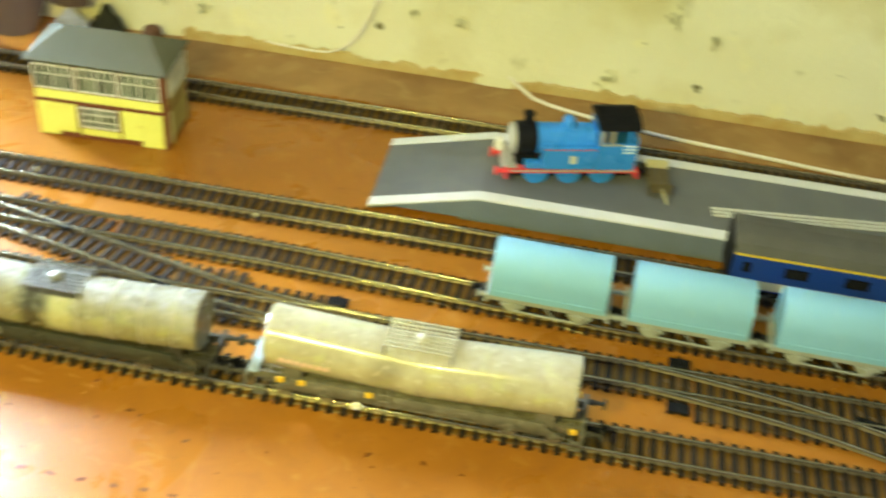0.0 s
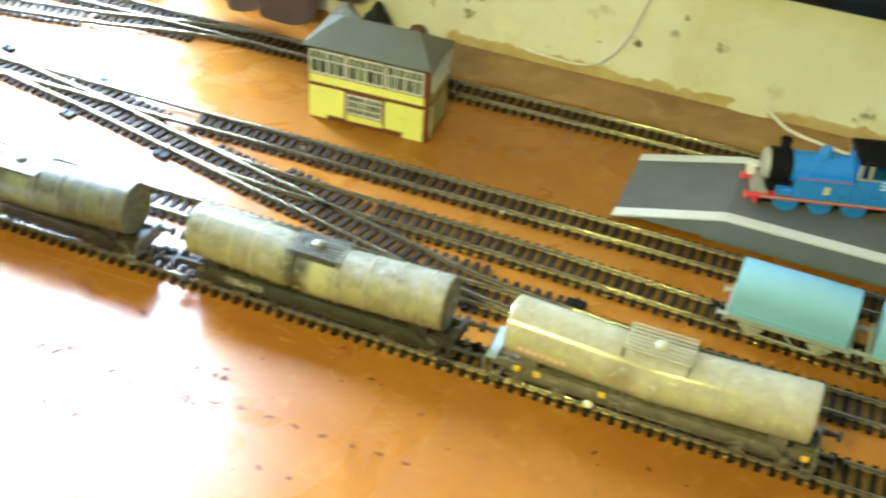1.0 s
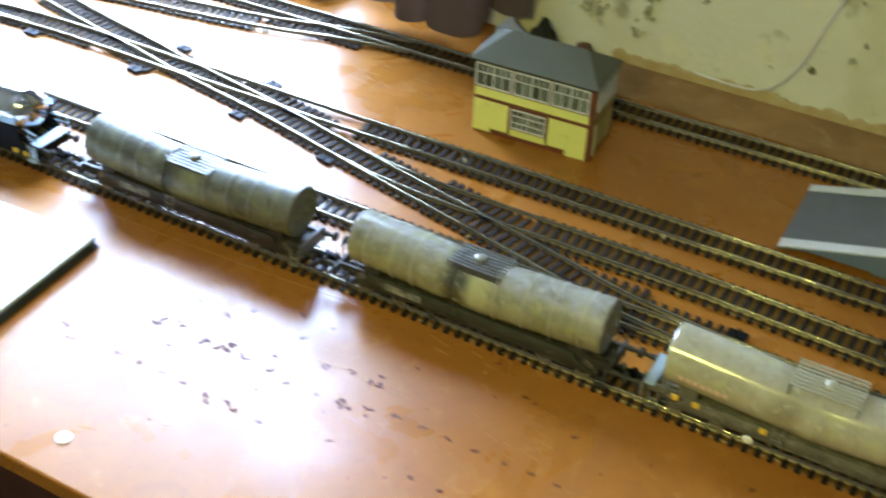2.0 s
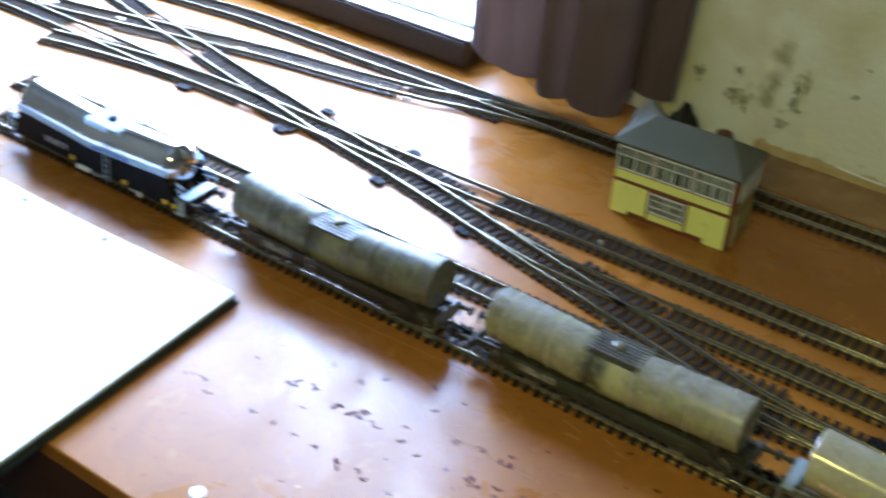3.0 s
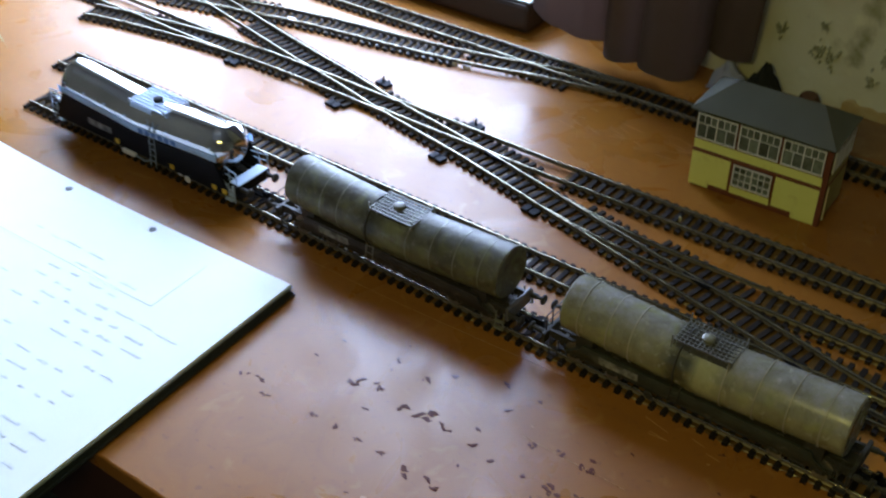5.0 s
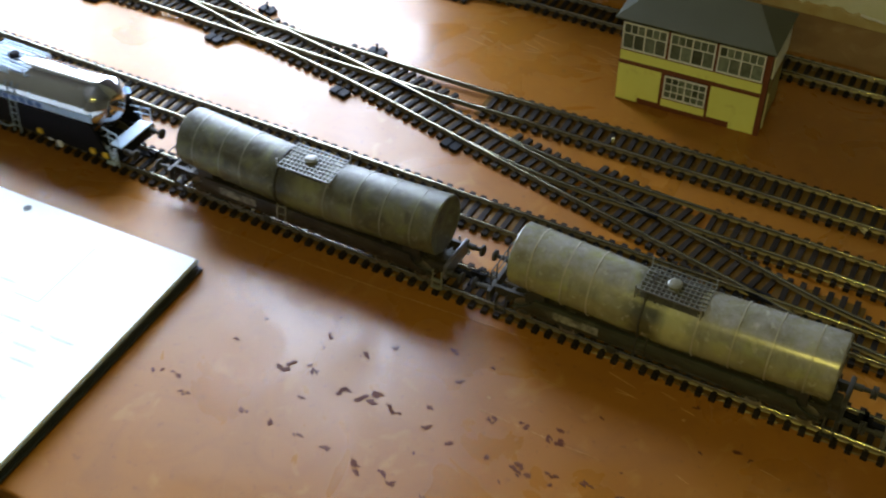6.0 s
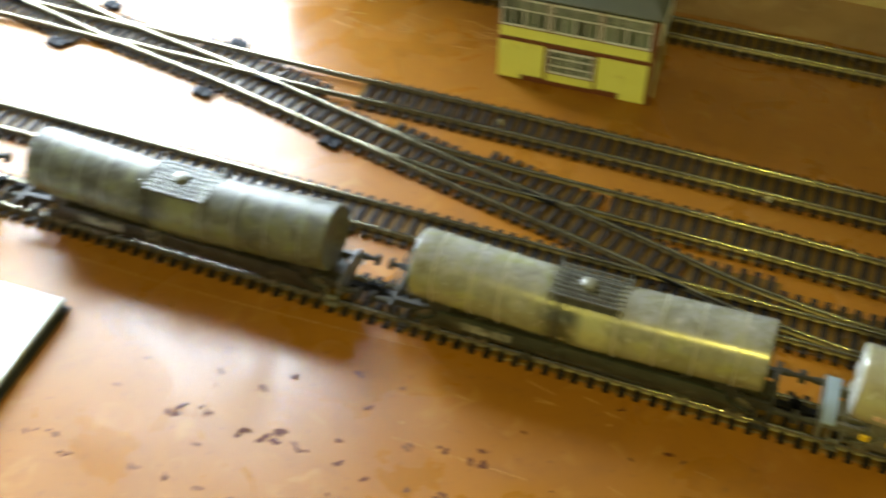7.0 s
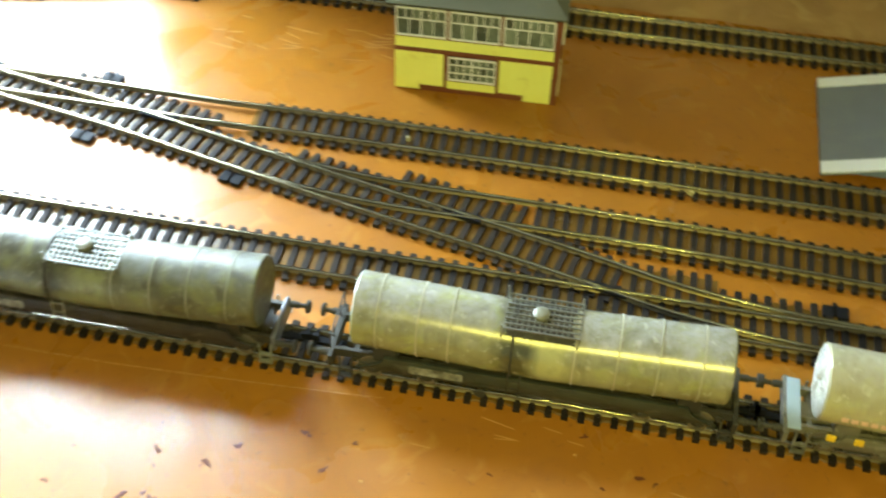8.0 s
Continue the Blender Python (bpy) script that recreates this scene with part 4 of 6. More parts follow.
def tank_wagon(x, label, half, r, zc, crank, paint, kind):
    """A bogie tank wagon on the front track."""
    w = thing("tank_wagon", x, 0, 0, label, "tank wagon", "tank wagons in the train")
    barrel = part("barrel", barrel_mesh(half, r, zc, crank, kind == "silver"), paint, w, smooth=True)
    L = half + 0.008
    under = SOOT if paint == TANK_OLIVE else {"old": GRIME, "cream": DUST, "silver": BLACK}[kind]
    # underframe: centre sill, two solebars, cross members
    bm = cube(-L + 0.004, L - 0.004, -0.004, 0.004, 0.0120, 0.0165)
    for s in (-1, 1):
        box(bm, -L, half + 0.0042, *sorted((s * 0.0088, s * 0.0102)), 0.0135, 0.0180, 0.0003)
        box(bm, -L, half + 0.0042, *sorted((s * 0.0086, s * 0.0104)), 0.0180, 0.0186)
    for k in range(7):
        xx = -L * 0.9 + 1.8 * L * k / 6
        box(bm, xx - 0.0012, xx + 0.0012, -0.0112, 0.0112, 0.0128, 0.0160)
    part("underframe", bm, under, w)
    for s in (-1, 1):
        sad = bmesh.new()
        box(sad, s * half * 0.82 - 0.005, s * half * 0.82 + 0.005, -0.0115, 0.0115, 0.0160, zc - r * 0.55 + crank * 0.2, 0.0006)
        part("saddle", sad, under, w)
        E = L if kind == "silver" or s < 0 else half + 0.0042
        if paint == TANK_OLIVE and s > 0:
            part("buffer_beam", cube(E, E + 0.0022, -0.0120, 0.0120, 0.0112, 0.0205, 0.0010), LAVENDER, w, "dull lavender-grey buffer beam")
        else:
            part("buffer_beam", cube(*sorted((s * E, s * (E + 0.0022))), -0.0150, 0.0150, 0.0120, 0.0185, 0.0004), under, w)
        buffers(w, s * (E + 0.0022), s)
        coupling(w, s * (E + 0.001), s)
        for d in (-1, 1):
            step = bmesh.new()
            rod(step, (s * (L - 0.003), d * 0.0138, 0.018), (s * (L - 0.003), d * 0.0150, 0.0075), 0.00045, 6)
            rod(step, (s * (L - 0.008), d * 0.0138, 0.018), (s * (L - 0.008), d * 0.0150, 0.0075), 0.00045, 6)
            box(step, *sorted((s * (L - 0.0085), s * (L - 0.0025))), *sorted((d * 0.0138, d * 0.0158)), 0.0072, 0.0080)
            box(step, *sorted((s * (L - 0.0085), s * (L - 0.0025))), *sorted((d * 0.0136, d * 0.0154)), 0.0117, 0.0124)
            part("step", step, HOOP if paint == TANK_OLIVE and s > 0 else {"old": GRIME, "cream": DUST, "silver": PALE_BLUE}[kind], w)
        for wx in (-0.0115, 0.0115):
            wheelset(w, s * (L - 0.028) + wx)
        bogie(w, s * (L - 0.028), under)
    for s in (-1, 1):
        bm = bmesh.new()
        ya, yb = sorted((s * 0.0106, s * 0.0119)) if kind != "silver" else sorted((s * 0.0150, s * 0.0164))
        zt, zb = (0.0298, 0.0108) if kind == "silver" else (0.0206, 0.0102) if kind == "old" else (0.0195, 0.0102)
        e0, e1 = (half - 0.0065, L - 0.004) if kind == "silver" else (L - 0.022, L - 0.009)
        # the plate bellies outwards and its lower corners sweep up
        belly = 0.0 if kind == "silver" else 0.0016
        rows = []
        for k in range(6):
            t = k / 5
            ends = e0 + (e1 - e0) * t ** (1.0 if kind == "silver" else 1.6)
            ridge = s * belly * math.sin(math.pi * min(1.0, 0.25 + 0.75 * t))
            rows.append([(xx, (ya if s > 0 else yb) + ridge, (yb if s > 0 else ya) + ridge, zt + (zb - zt) * t + (crank * (abs(xx) / half - 0.5) * (1 - t) if kind == "silver" else 0.0)) for xx in [-ends + 2 * ends * c / 10 for c in range(11)]])
        face = [[[bm.verts.new((x_, q[side], z_)) for x_, *q, z_ in row] for row in rows] for side in (0, 1)]
        for g in face:
            for a, b in zip(g, g[1:]):
                for c in range(10):
                    bm.faces.new((a[c], a[c + 1], b[c + 1], b[c]))
        inner, outer = face
        for c in range(10):
            for k in (0, 5):
                bm.faces.new((inner[k][c], inner[k][c + 1], outer[k][c + 1], outer[k][c]))
        for k in range(5):
            for c in (0, 10):
                bm.faces.new((inner[k][c], inner[k + 1][c], outer[k + 1][c], outer[k][c]))
        bmesh.ops.recalc_face_normals(bm, faces=bm.faces[:])
        part("side_skirt", bm, {"old": HULL if paint == TANK_OLD else SOOT, "cream": DUST, "silver": BLACK}[kind], w)
    for fx in {"cream": (-0.070, -0.059, -0.024, 0.079), "silver": (-0.020, 0.033, 0.072, 0.081), "old": ()}[kind]:
        for s in (-1, 1):
            ya, yb, za = (0.0130, 0.0142, 0.0165) if kind == "cream" else (0.0164, 0.0175, 0.0122)
            part("yellow_fitting", cube(fx - 0.0019, fx + 0.0019, *sorted((s * ya, s * yb)), za, za + 0.0034, 0.0004), YELLOW, w, "small yellow fitting")
    if kind != "cream":
        px, py, pz = (-0.041, 0.0136, 0.0146) if kind == "old" else (-0.037, 0.0164, 0.0172)
        for s in (-1, 1):
            part("data_panel", cube(px - 0.0115, px + 0.0115, *sorted((s * py, s * (py + 0.0004))), pz, pz + 0.0046), PANEL, w, "worn grey data panel")
    # brake gear and reservoir hung between the bogies
    bm = bmesh.new()
    lathe(bm, [(-0.010, 0.0018), (-0.009, 0.0032), (0.009, 0.0032), (0.010, 0.0018)], 14, "X", Matrix.Translation((-0.018, -0.006, 0.0095)))
    part("brake_cylinder", bm, under, w)
    bm = bmesh.new()
    rod(bm, (-0.030, -0.0122, 0.0118), (0.030, -0.0122, 0.0108), 0.0005, 6)
    rod(bm, (0.012, -0.0122, 0.0150), (0.012, -0.0122, 0.0092), 0.0005, 6)
    part("brake_rod", bm, under, w)
    part("brake_wheel", lathe(bmesh.new(), [(-0.0156, 0.0020), (-0.0150, 0.0027), (-0.0143, 0.0020)], 16, "Y", Matrix.Translation(({"cream": -0.030, "silver": 0.038, "old": -0.022}[kind], 0, 0.0105))), WHITE if kind != "old" else GRIME, w)
    top = zc + r - (crank * 0.5)
    # filler, walkway, ladders
    gx = {"old": 0.0010 if paint == TANK_OLIVE else 0.0, "silver": 0.0095, "cream": 0.0}[kind]
    back, front, deep = (0.0148, 0.0155, 0.0092) if kind == "old" else (0.0178, 0.0150, 0.0102)
    climb = {"old": -0.0125 if paint == TANK_OLIVE else -0.0085, "silver": 0.0165, "cream": -0.0165}[kind]
    lift, dy, tilt = (0.0004, -0.0018, 4.0) if paint == TANK_OLIVE else (0.0030, 0.0, 0.0) if kind == "cream" else (0.0004, 0.0, 0.0)
    walkway(w, gx - back, gx + front, deep, top + lift, {"old": DULL_GRATE, "silver": PALE_BLUE, "cream": CREAM_GRATE}[kind], r, zc - crank * 0.45, {"old": GRIME, "cream": paint, "silver": PALE_BLUE}[kind], dy, tilt)
    bm = bmesh.new()
    lathe(bm, [(top - 0.002, 0.0030), (top + 0.0018, 0.0030), (top + 0.0019, 0.0034), (top + 0.0024, 0.0034), (top + 0.0031, 0.0023), (top + 0.0034, 0.0007)], 20, "Z", Matrix.Translation((gx - 0.001, dy * 0.5, 0.4 * lift)))
    part("filler_dome", bm, {"old": HOOP, "cream": CREAM_GRATE, "silver": BLACK}[kind], w, smooth=False)
    for s in (-1, 1):
        if kind == "silver":
            ladder(w, climb, s * 0.0186, 0.0085, 0.0415, -s * 0.0030, 0.005, PALE_GREY)
        else:
            ladder(w, climb, s * 0.0155, 0.0125, top - 0.002, -s * 0.006, 0.005, GRIME if paint == TANK_OLD else GRATE)
        rail_b = bmesh.new()
        rod(rail_b, (gx - back - 0.0007, s * 0.0105, top - 0.005), (gx - back - 0.0007, s * 0.0105, top + 0.004), 0.0004, 6)
        part("handrail", rail_b, GRATE, w)
        rail_b = bmesh.new()
        rod(rail_b, (gx + 0.0150, s * 0.0105, top - 0.005), (gx + 0.0150, s * 0.0105, top + 0.003), 0.0004, 6)
        part("handrail", rail_b, GRATE, w)
    if kind == "cream" or paint == TANK_OLD:
        end_cover(w, -half, -1, r, zc + crank * 0.5, 0.0011 if kind == "cream" else 0.0)
    if kind == "old":
        for k in (-0.86, -0.64, -0.47, 0.19, 0.41, 0.62, 0.84):
            hoop(w, k * half, r - 0.0001, zc + crank * (abs(k) - 0.5), HOOP if paint == TANK_OLIVE else SEAM)
        for s in (-1, 1):
            rail_b = bmesh.new()
            e = s * (L + 0.001)
            for y in (-0.012, -0.006, 0.006, 0.012):
                rod(rail_b, (e, y, 0.019), (e, y, 0.029), 0.00035, 6)
            rod(rail_b, (e, -0.012, 0.029), (e, 0.012, 0.029), 0.00035, 6)
            rod(rail_b, (e, -0.012, 0.024), (e, 0.012, 0.024), 0.0003, 6)
            if s < 0:
                part("end_railing", rail_b, GRIME, w)
            else:
                rail_b.free()
        # dark strap round the barrel beside the ladder
        hoop(w, climb - 0.0020, r + 0.0004, zc - crank * 0.27, GRIME, "walkway_strap")
    else:
        # pale end platforms; the cream wagon keeps only one, without rails
        for s in ((-1, 1) if kind == "silver" else (-1,)):
            wide = 0.0015 if kind == "silver" else 0.0
            part("end_platform", cube(*sorted((s * (half + 0.0035 - wide), s * (L + 0.001 + wide))), -0.0130, 0.0130, 0.0190, 0.0200, 0.0004), PALE_GREY if kind == "cream" else PALE_BLUE if s > 0 else BLACK, w, "pale blue-grey end platform" if s > 0 or kind == "cream" else "black end platform")
            if kind == "cream":
                continue
            e = s * (L + 0.002)
            for y in (-0.0140, 0.0140):
                rail_b = bmesh.new()
                rod(rail_b, (e, y, 0.0205), (e, y, 0.029), 0.0004, 6)
                rod(rail_b, (e, y, 0.029), (s * (half - 0.002), y * 0.85, 0.029), 0.0004, 6)
                rod(rail_b, (e, y, 0.0245), (s * (half - 0.001), y * 0.9, 0.0245), 0.0003, 6)
                rod(rail_b, (s * (half + 0.003), y * 0.95, 0.0205), (s * (half + 0.003), y * 0.95, 0.029), 0.0003, 6)
                part("end_railing", rail_b, PALE_BLUE, w)
            if s < 0:
                for y in (-0.010, -0.001, 0.008):
                    part("tread_bar", cube(-L - 0.0015, -half - 0.0030, y - 0.0011, y + 0.0011, 0.02005, 0.0208, 0.0003), WHITE, w, "white tread bar on the end platform")
            ladder(w, s * (L - 0.002), -0.0155, 0.0075, 0.0205, 0.0, 0.0045, PALE_BLUE)
    if kind == "cream":
        # worn lettering low on the flank, plain bars
        for s in (-1, 1):
            bm = bmesh.new()
            for k in range(7):
                x0 = -0.0700 + 0.0038 * k
                dz = crank * (abs(x0) / half - 0.5)
                box(bm, x0, x0 + 0.0026, *sorted((s * (r - 0.0004), s * (r + 0.0002))), zc - 0.0030 + dz, zc - 0.0006 + dz)
            part("lettering_bars", bm, LETTER_PINK, w)
    if kind == "silver":
        # pale brake gear hung below the skirt, and a row of small studs along each flank
        for s in (-1, 1):
            part("brake_reservoir", cube(-0.0160, -0.0030, *sorted((s * 0.0150, s * 0.0182)), 0.0072, 0.0106, 0.0012), WHITE, w, "white brake reservoir")
            part("pipe", tube([(-0.0030, s * 0.0168, 0.0088), (0.006, s * 0.0172, 0.0084), (0.010, s * 0.0168, 0.0098), (0.012, s * 0.0150, 0.0115)], 0.0006), PALE_GREY, w)
            part("brake_wheel", lathe(bmesh.new(), [(s * 0.0166, 0.0018), (s * 0.0172, 0.0026), (s * 0.0179, 0.0018)], 16, "Y", Matrix.Translation((0.047, 0, 0.0100))), WHITE, w)
            for k in range(8):
                xx = (k - 3.5) * half * 0.25
                yy, zz = s * r * 0.93, zc + r * 0.36 + crank * (abs(xx) / half - 0.5)
                part("stud", rod(bmesh.new(), (xx, yy, zz), (xx, yy + s * 0.0010, zz + 0.0004), 0.0005, 6), PALE_BLUE, w)
        # stripe and lettering bars along the lower flank
        for s in (-1, 1):
            bm = bmesh.new()
            n = 28
            rows = []
            for i in range(n + 1):
                xx = -half * 0.95 + 1.90 * half * i / n
                dz = crank * (abs(xx) / half - 0.5)
                rows.append([bm.verts.new((xx, s * y_, z_ + dz)) for y_, z_ in ((0.01622, 0.0306), (0.01634, 0.0322), (0.01632, 0.0340), (0.01610, 0.0353))])
            for a, b in zip(rows, rows[1:]):
                for k in (0, 1, 2):
                    bm.faces.new((a[k], b[k], b[k + 1], a[k + 1]))
            bmesh.ops.solidify(bm, geom=bm.faces[:], thickness=0.0002)
            part("side_stripe", bm, STRIPE, w, "pale blue stripe along the flank")
            bm = bmesh.new()
            for k in range(6):
                x0 = 0.004 + 0.0062 * k
                dz = crank * (abs(x0) / half - 0.5)
                yy = s * 0.0162
                box(bm, x0, x0 + 0.0042, *sorted((yy, yy + s * 0.0006)), 0.0316 + dz, 0.0348 + dz)
            part("lettering_bars", bm, LOGO_BLUE, w)


tank_wagon(0.189, "long cream tank wagon with cranked barrel and yellow axleboxes", 0.0785, 0.0157, 0.0341, 0.0045, TANK_CREAM, "cream")
tank_wagon(-0.001, "heavily weathered olive-cream tank wagon with mesh walkway", 0.0770, 0.0156, 0.0338, 0.0038, TANK_OLD, "old")
tank_wagon(-0.195, "heavily weathered grey-olive tank wagon with pale hoops", 0.0770, 0.0156, 0.0332, 0.0050, TANK_OLIVE, "old")
tank_wagon(-0.405, "shiny silver tank wagon over a black frame, pale blue stripe", 0.0800, 0.0160, 0.0327, 0.0054, TANK_SILVER, "silver")

# ---- turquoise vans ----


def van(x, y, turn):
    v = thing("goods_van", x, y, 0, "plain turquoise plastic goods van on a pale grey frame", "goods wagon", "turquoise vans in a row", turn)
    bm = bmesh.new()
    arch = [(0.0143 * math.cos(radians(a)), 0.0300 + 0.0165 * math.sin(radians(a))) for a in range(0, 181, 12)]
    prof = [(0.0143, 0.0178), *arch, (-0.0143, 0.0178)]
    rings = [[bm.verts.new((xx, u, w)) for u, w in prof] for xx in (-0.0325, -0.0315, 0.0315, 0.0325)]
    for k, s in ((0, 0.985), (3, 0.985)):
        for q in rings[k]:
            q.co.y *= s
            q.co.z = 0.03 + (q.co.z - 0.03) * s
    for a, b in zip(rings, rings[1:]):
        for k in range(len(prof)):
            bm.faces.new((a[k], a[(k + 1) % len(prof)], b[(k + 1) % len(prof)], b[k]))
    bm.faces.new(rings[0][::-1])
    bm.faces.new(rings[-1])
    bmesh.ops.recalc_face_normals(bm, faces=bm.faces[:])
    part("body", bm, TURQUOISE, v, smooth=True)
    for s in (-1, 1):
        part("side_rib", cube(-0.0320, 0.0320, *sorted((s * 0.0138, s * 0.0147)), 0.0212, 0.0220), TURQUOISE, v)
        bm = cube(-0.0335, 0.0335, *sorted((s * 0.0110, s * 0.0132)), 0.0140, 0.0174, 0.0003)
        rod(bm, (-0.018, s * 0.0140, 0.0095), (0.018, s * 0.0140, 0.0085), 0.0006, 6)
        rod(bm, (0.0, s * 0.0140, 0.0145), (0.006, s * 0.0140, 0.0080), 0.0006, 6)
        part("solebar", bm, GREY_PLASTIC, v)
        for wx in (-0.019, 0.019):
            bm = cube(wx - 0.0022, wx + 0.0022, *sorted((s * 0.0118, s * 0.0138)), 0.0085, 0.0142, 0.0004)
            box(bm, wx - 0.0070, wx + 0.0070, *sorted((s * 0.0122, s * 0.0134)), 0.0118, 0.0132)
            part("axle_guard", bm, GREY_PLASTIC, v)
        part("buffer_beam", cube(*sorted((s * 0.0335, s * 0.0352)), -0.0150, 0.0150, 0.0135, 0.0178), GREY_PLASTIC, v)
        for d in (-1, 1):
            bm = lathe(bmesh.new(), [(s * 0.0352, 0.0014), (s * 0.0385, 0.0012), (s * 0.0386, 0.0026), (s * 0.0394, 0.0024)], 12, "X", Matrix.Translation((0, d * 0.0112, 0.0157)))
            part("buffer", bm, GREY_PLASTIC, v)
        coupling(v, s * 0.030, s)
    for wx in (-0.019, 0.019):
        wheelset(v, wx, 0.0, 0.0060, GREY_PLASTIC)
    return v


first = van(0.2450, 0.0930, -1.2)
for k in (1, 2, 3):
    copy_thing(first, pose(0.2425 + 0.0805 * k, 0.0930 - 0.0012 * k, 0, 0, 0, -0.6))

# ---- passenger coach beside the platform ----


def coach(x0, y):
    c = thing("passenger_coach", x0, y, 0, "deep blue passenger coach with dark grey roof and yellow lining", "railway coach")
    L, hw = 0.250, 0.0165
    body = part("body", cube(0, L, -hw, hw, 0.0150, 0.0400, 0.0006), COACH_BLUE, c)
    bm = bmesh.new()
    prof = [(hw + 0.0004, 0.0402), (hw * 0.86, 0.0455), (hw * 0.55, 0.0494), (0, 0.0508), (-hw * 0.55, 0.0494), (-hw * 0.86, 0.0455), (-hw - 0.0004, 0.0402)]
    rings = [[bm.verts.new((xx, u, w)) for u, w in prof] for xx in (-0.0008, L * 0.5, L + 0.0008)]
    for a, b in zip(rings, rings[1:]):
        for k in range(len(prof)):
            bm.faces.new((a[k], a[(k + 1) % len(prof)], b[(k + 1) % len(prof)], b[k]))
    bm.faces.new(rings[0][::-1])
    bm.faces.new(rings[-1])
    bmesh.ops.recalc_face_normals(bm, faces=bm.faces[:])
    part("roof", bm, COACH_ROOF, c)
    part("end_wall", cube(-0.0016, -0.0002, -hw + 0.0004, hw - 0.0004, 0.0150, 0.0440), BLACK, c, "black coach end")
    for s in (-1, 1):
        part("lining", cube(0.0005, L - 0.0005, *sorted((s * hw, s * (hw + 0.0004))), 0.0386, 0.0400), COACH_YELLOW, c)
        part("lower_panel", cube(0.0005, L - 0.0005, *sorted((s * hw, s * (hw + 0.0003))), 0.0165, 0.0222), CREAM, c)
        for k in range(6):
            xx = 0.006 if k == 0 else 0.030 + 0.034 * (k - 1)
            ww = 0.005 if k == 0 else 0.0135
            fr = part("window", cube(xx, xx + ww, *sorted((s * hw, s * (hw + 0.0005))), 0.0275, 0.0345, 0.0002), BLACK, c)
            part("pane", cube(xx + 0.001, xx + ww - 0.001, *sorted((s * (hw + 0.0005), s * (hw + 0.0007))), 0.0284, 0.0336), GLASS_DARK, fr)
    part("underframe", cube(0.002, L - 0.002, -0.012, 0.012, 0.0112, 0.0149), BLACK, c)
    for bx in (0.034, L - 0.034):
        for wx in (-0.013, 0.013):
            wheelset(c, bx + wx, 0.0, 0.0060)
        bogie(c, bx, BLACK)
    return c


coach(0.345, 0.1435)

# ---- platform ----


def platform():
    p = thing("platform", 0, 0, 0, "long grey railway platform with white edges and a ramped end", "railway platform")
    x0, xr, x1, y0, y1, h = 0.1235, 0.1925, 0.95, 0.1640, 0.2400, 0.0215
    bm = bmesh.new()
    sec = [(x0, 0.0035), (xr, h), (x1, h)]
    for ends in (((x0, 0.0035, 0.0006), (xr, h, h - 0.0030)), ((xr, h, h - 0.0030), (x1, h, h - 0.0030))):
        v = [bm.verts.new((x, y, z)) for x, t, u in ends for y in (y0, y1) for z in (u, t)]
        for f in ((0, 1, 3, 2), (4, 6, 7, 5), (0, 4, 5, 1), (2, 3, 7, 6), (1, 5, 7, 3), (0, 2, 6, 4)):
            bm.faces.new([v[k] for k in f])
    bmesh.ops.recalc_face_normals(bm, faces=bm.faces[:])
    part("deck", bm, PLATFORM, p)
    bm = bmesh.new()
    # the side stops short of the board and stands on a recessed foot
    low = 0.0058
    out = [(x0 + 0.0060, 0.0046), (xr, h - 0.0008), (x1, h - 0.0008), (x1, low), (x0 + 0.0180, low)]
    f = [[bm.verts.new((x, y_, z)) for x, z in out] for y_ in (y0 - 0.0010, y0 - 0.0002)]
    bm.faces.new(f[0])
    bm.faces.new(f[1][::-1])
    for k in range(len(out)):
        bm.faces.new((f[0][k], f[1][k], f[1][(k + 1) % len(out)], f[0][(k + 1) % len(out)]))
    bmesh.ops.recalc_face_normals(bm, faces=bm.faces[:])
    part("foot", cube(xr - 0.012, x1, y0 + 0.0050, y1 - 0.0020, 0.0, h - 0.0062), PLATFORM_SIDE, p)
    part("side_wall", bm, PLATFORM_SIDE, p)
    for ya, yb in ((y0 - 0.0012, y0 + 0.0075), (y1 - 0.0065, y1 + 0.0012)):
        bm = bmesh.new()
        t = [[bm.verts.new((x, y, z + dz)) for y, dz in ((ya, -0.0006), (ya, 0.0006), (yb, 0.0006), (yb, -0.0006))] for x, z in sec]
        for a, b in zip(t, t[1:]):
            for k in range(4):
                bm.faces.new((a[k], b[k], b[(k + 1) % 4], a[(k + 1) % 4]))
        bm.faces.new(t[0])
        bm.faces.new(t[-1][::-1])
        bmesh.ops.recalc_face_normals(bm, faces=bm.faces[:])
        part("edge_stripe", bm, EDGE_WHITE, p, "white painted platform edge")


platform()
DECK = 0.0215

# ---- blue tank engine standing on the platform ----


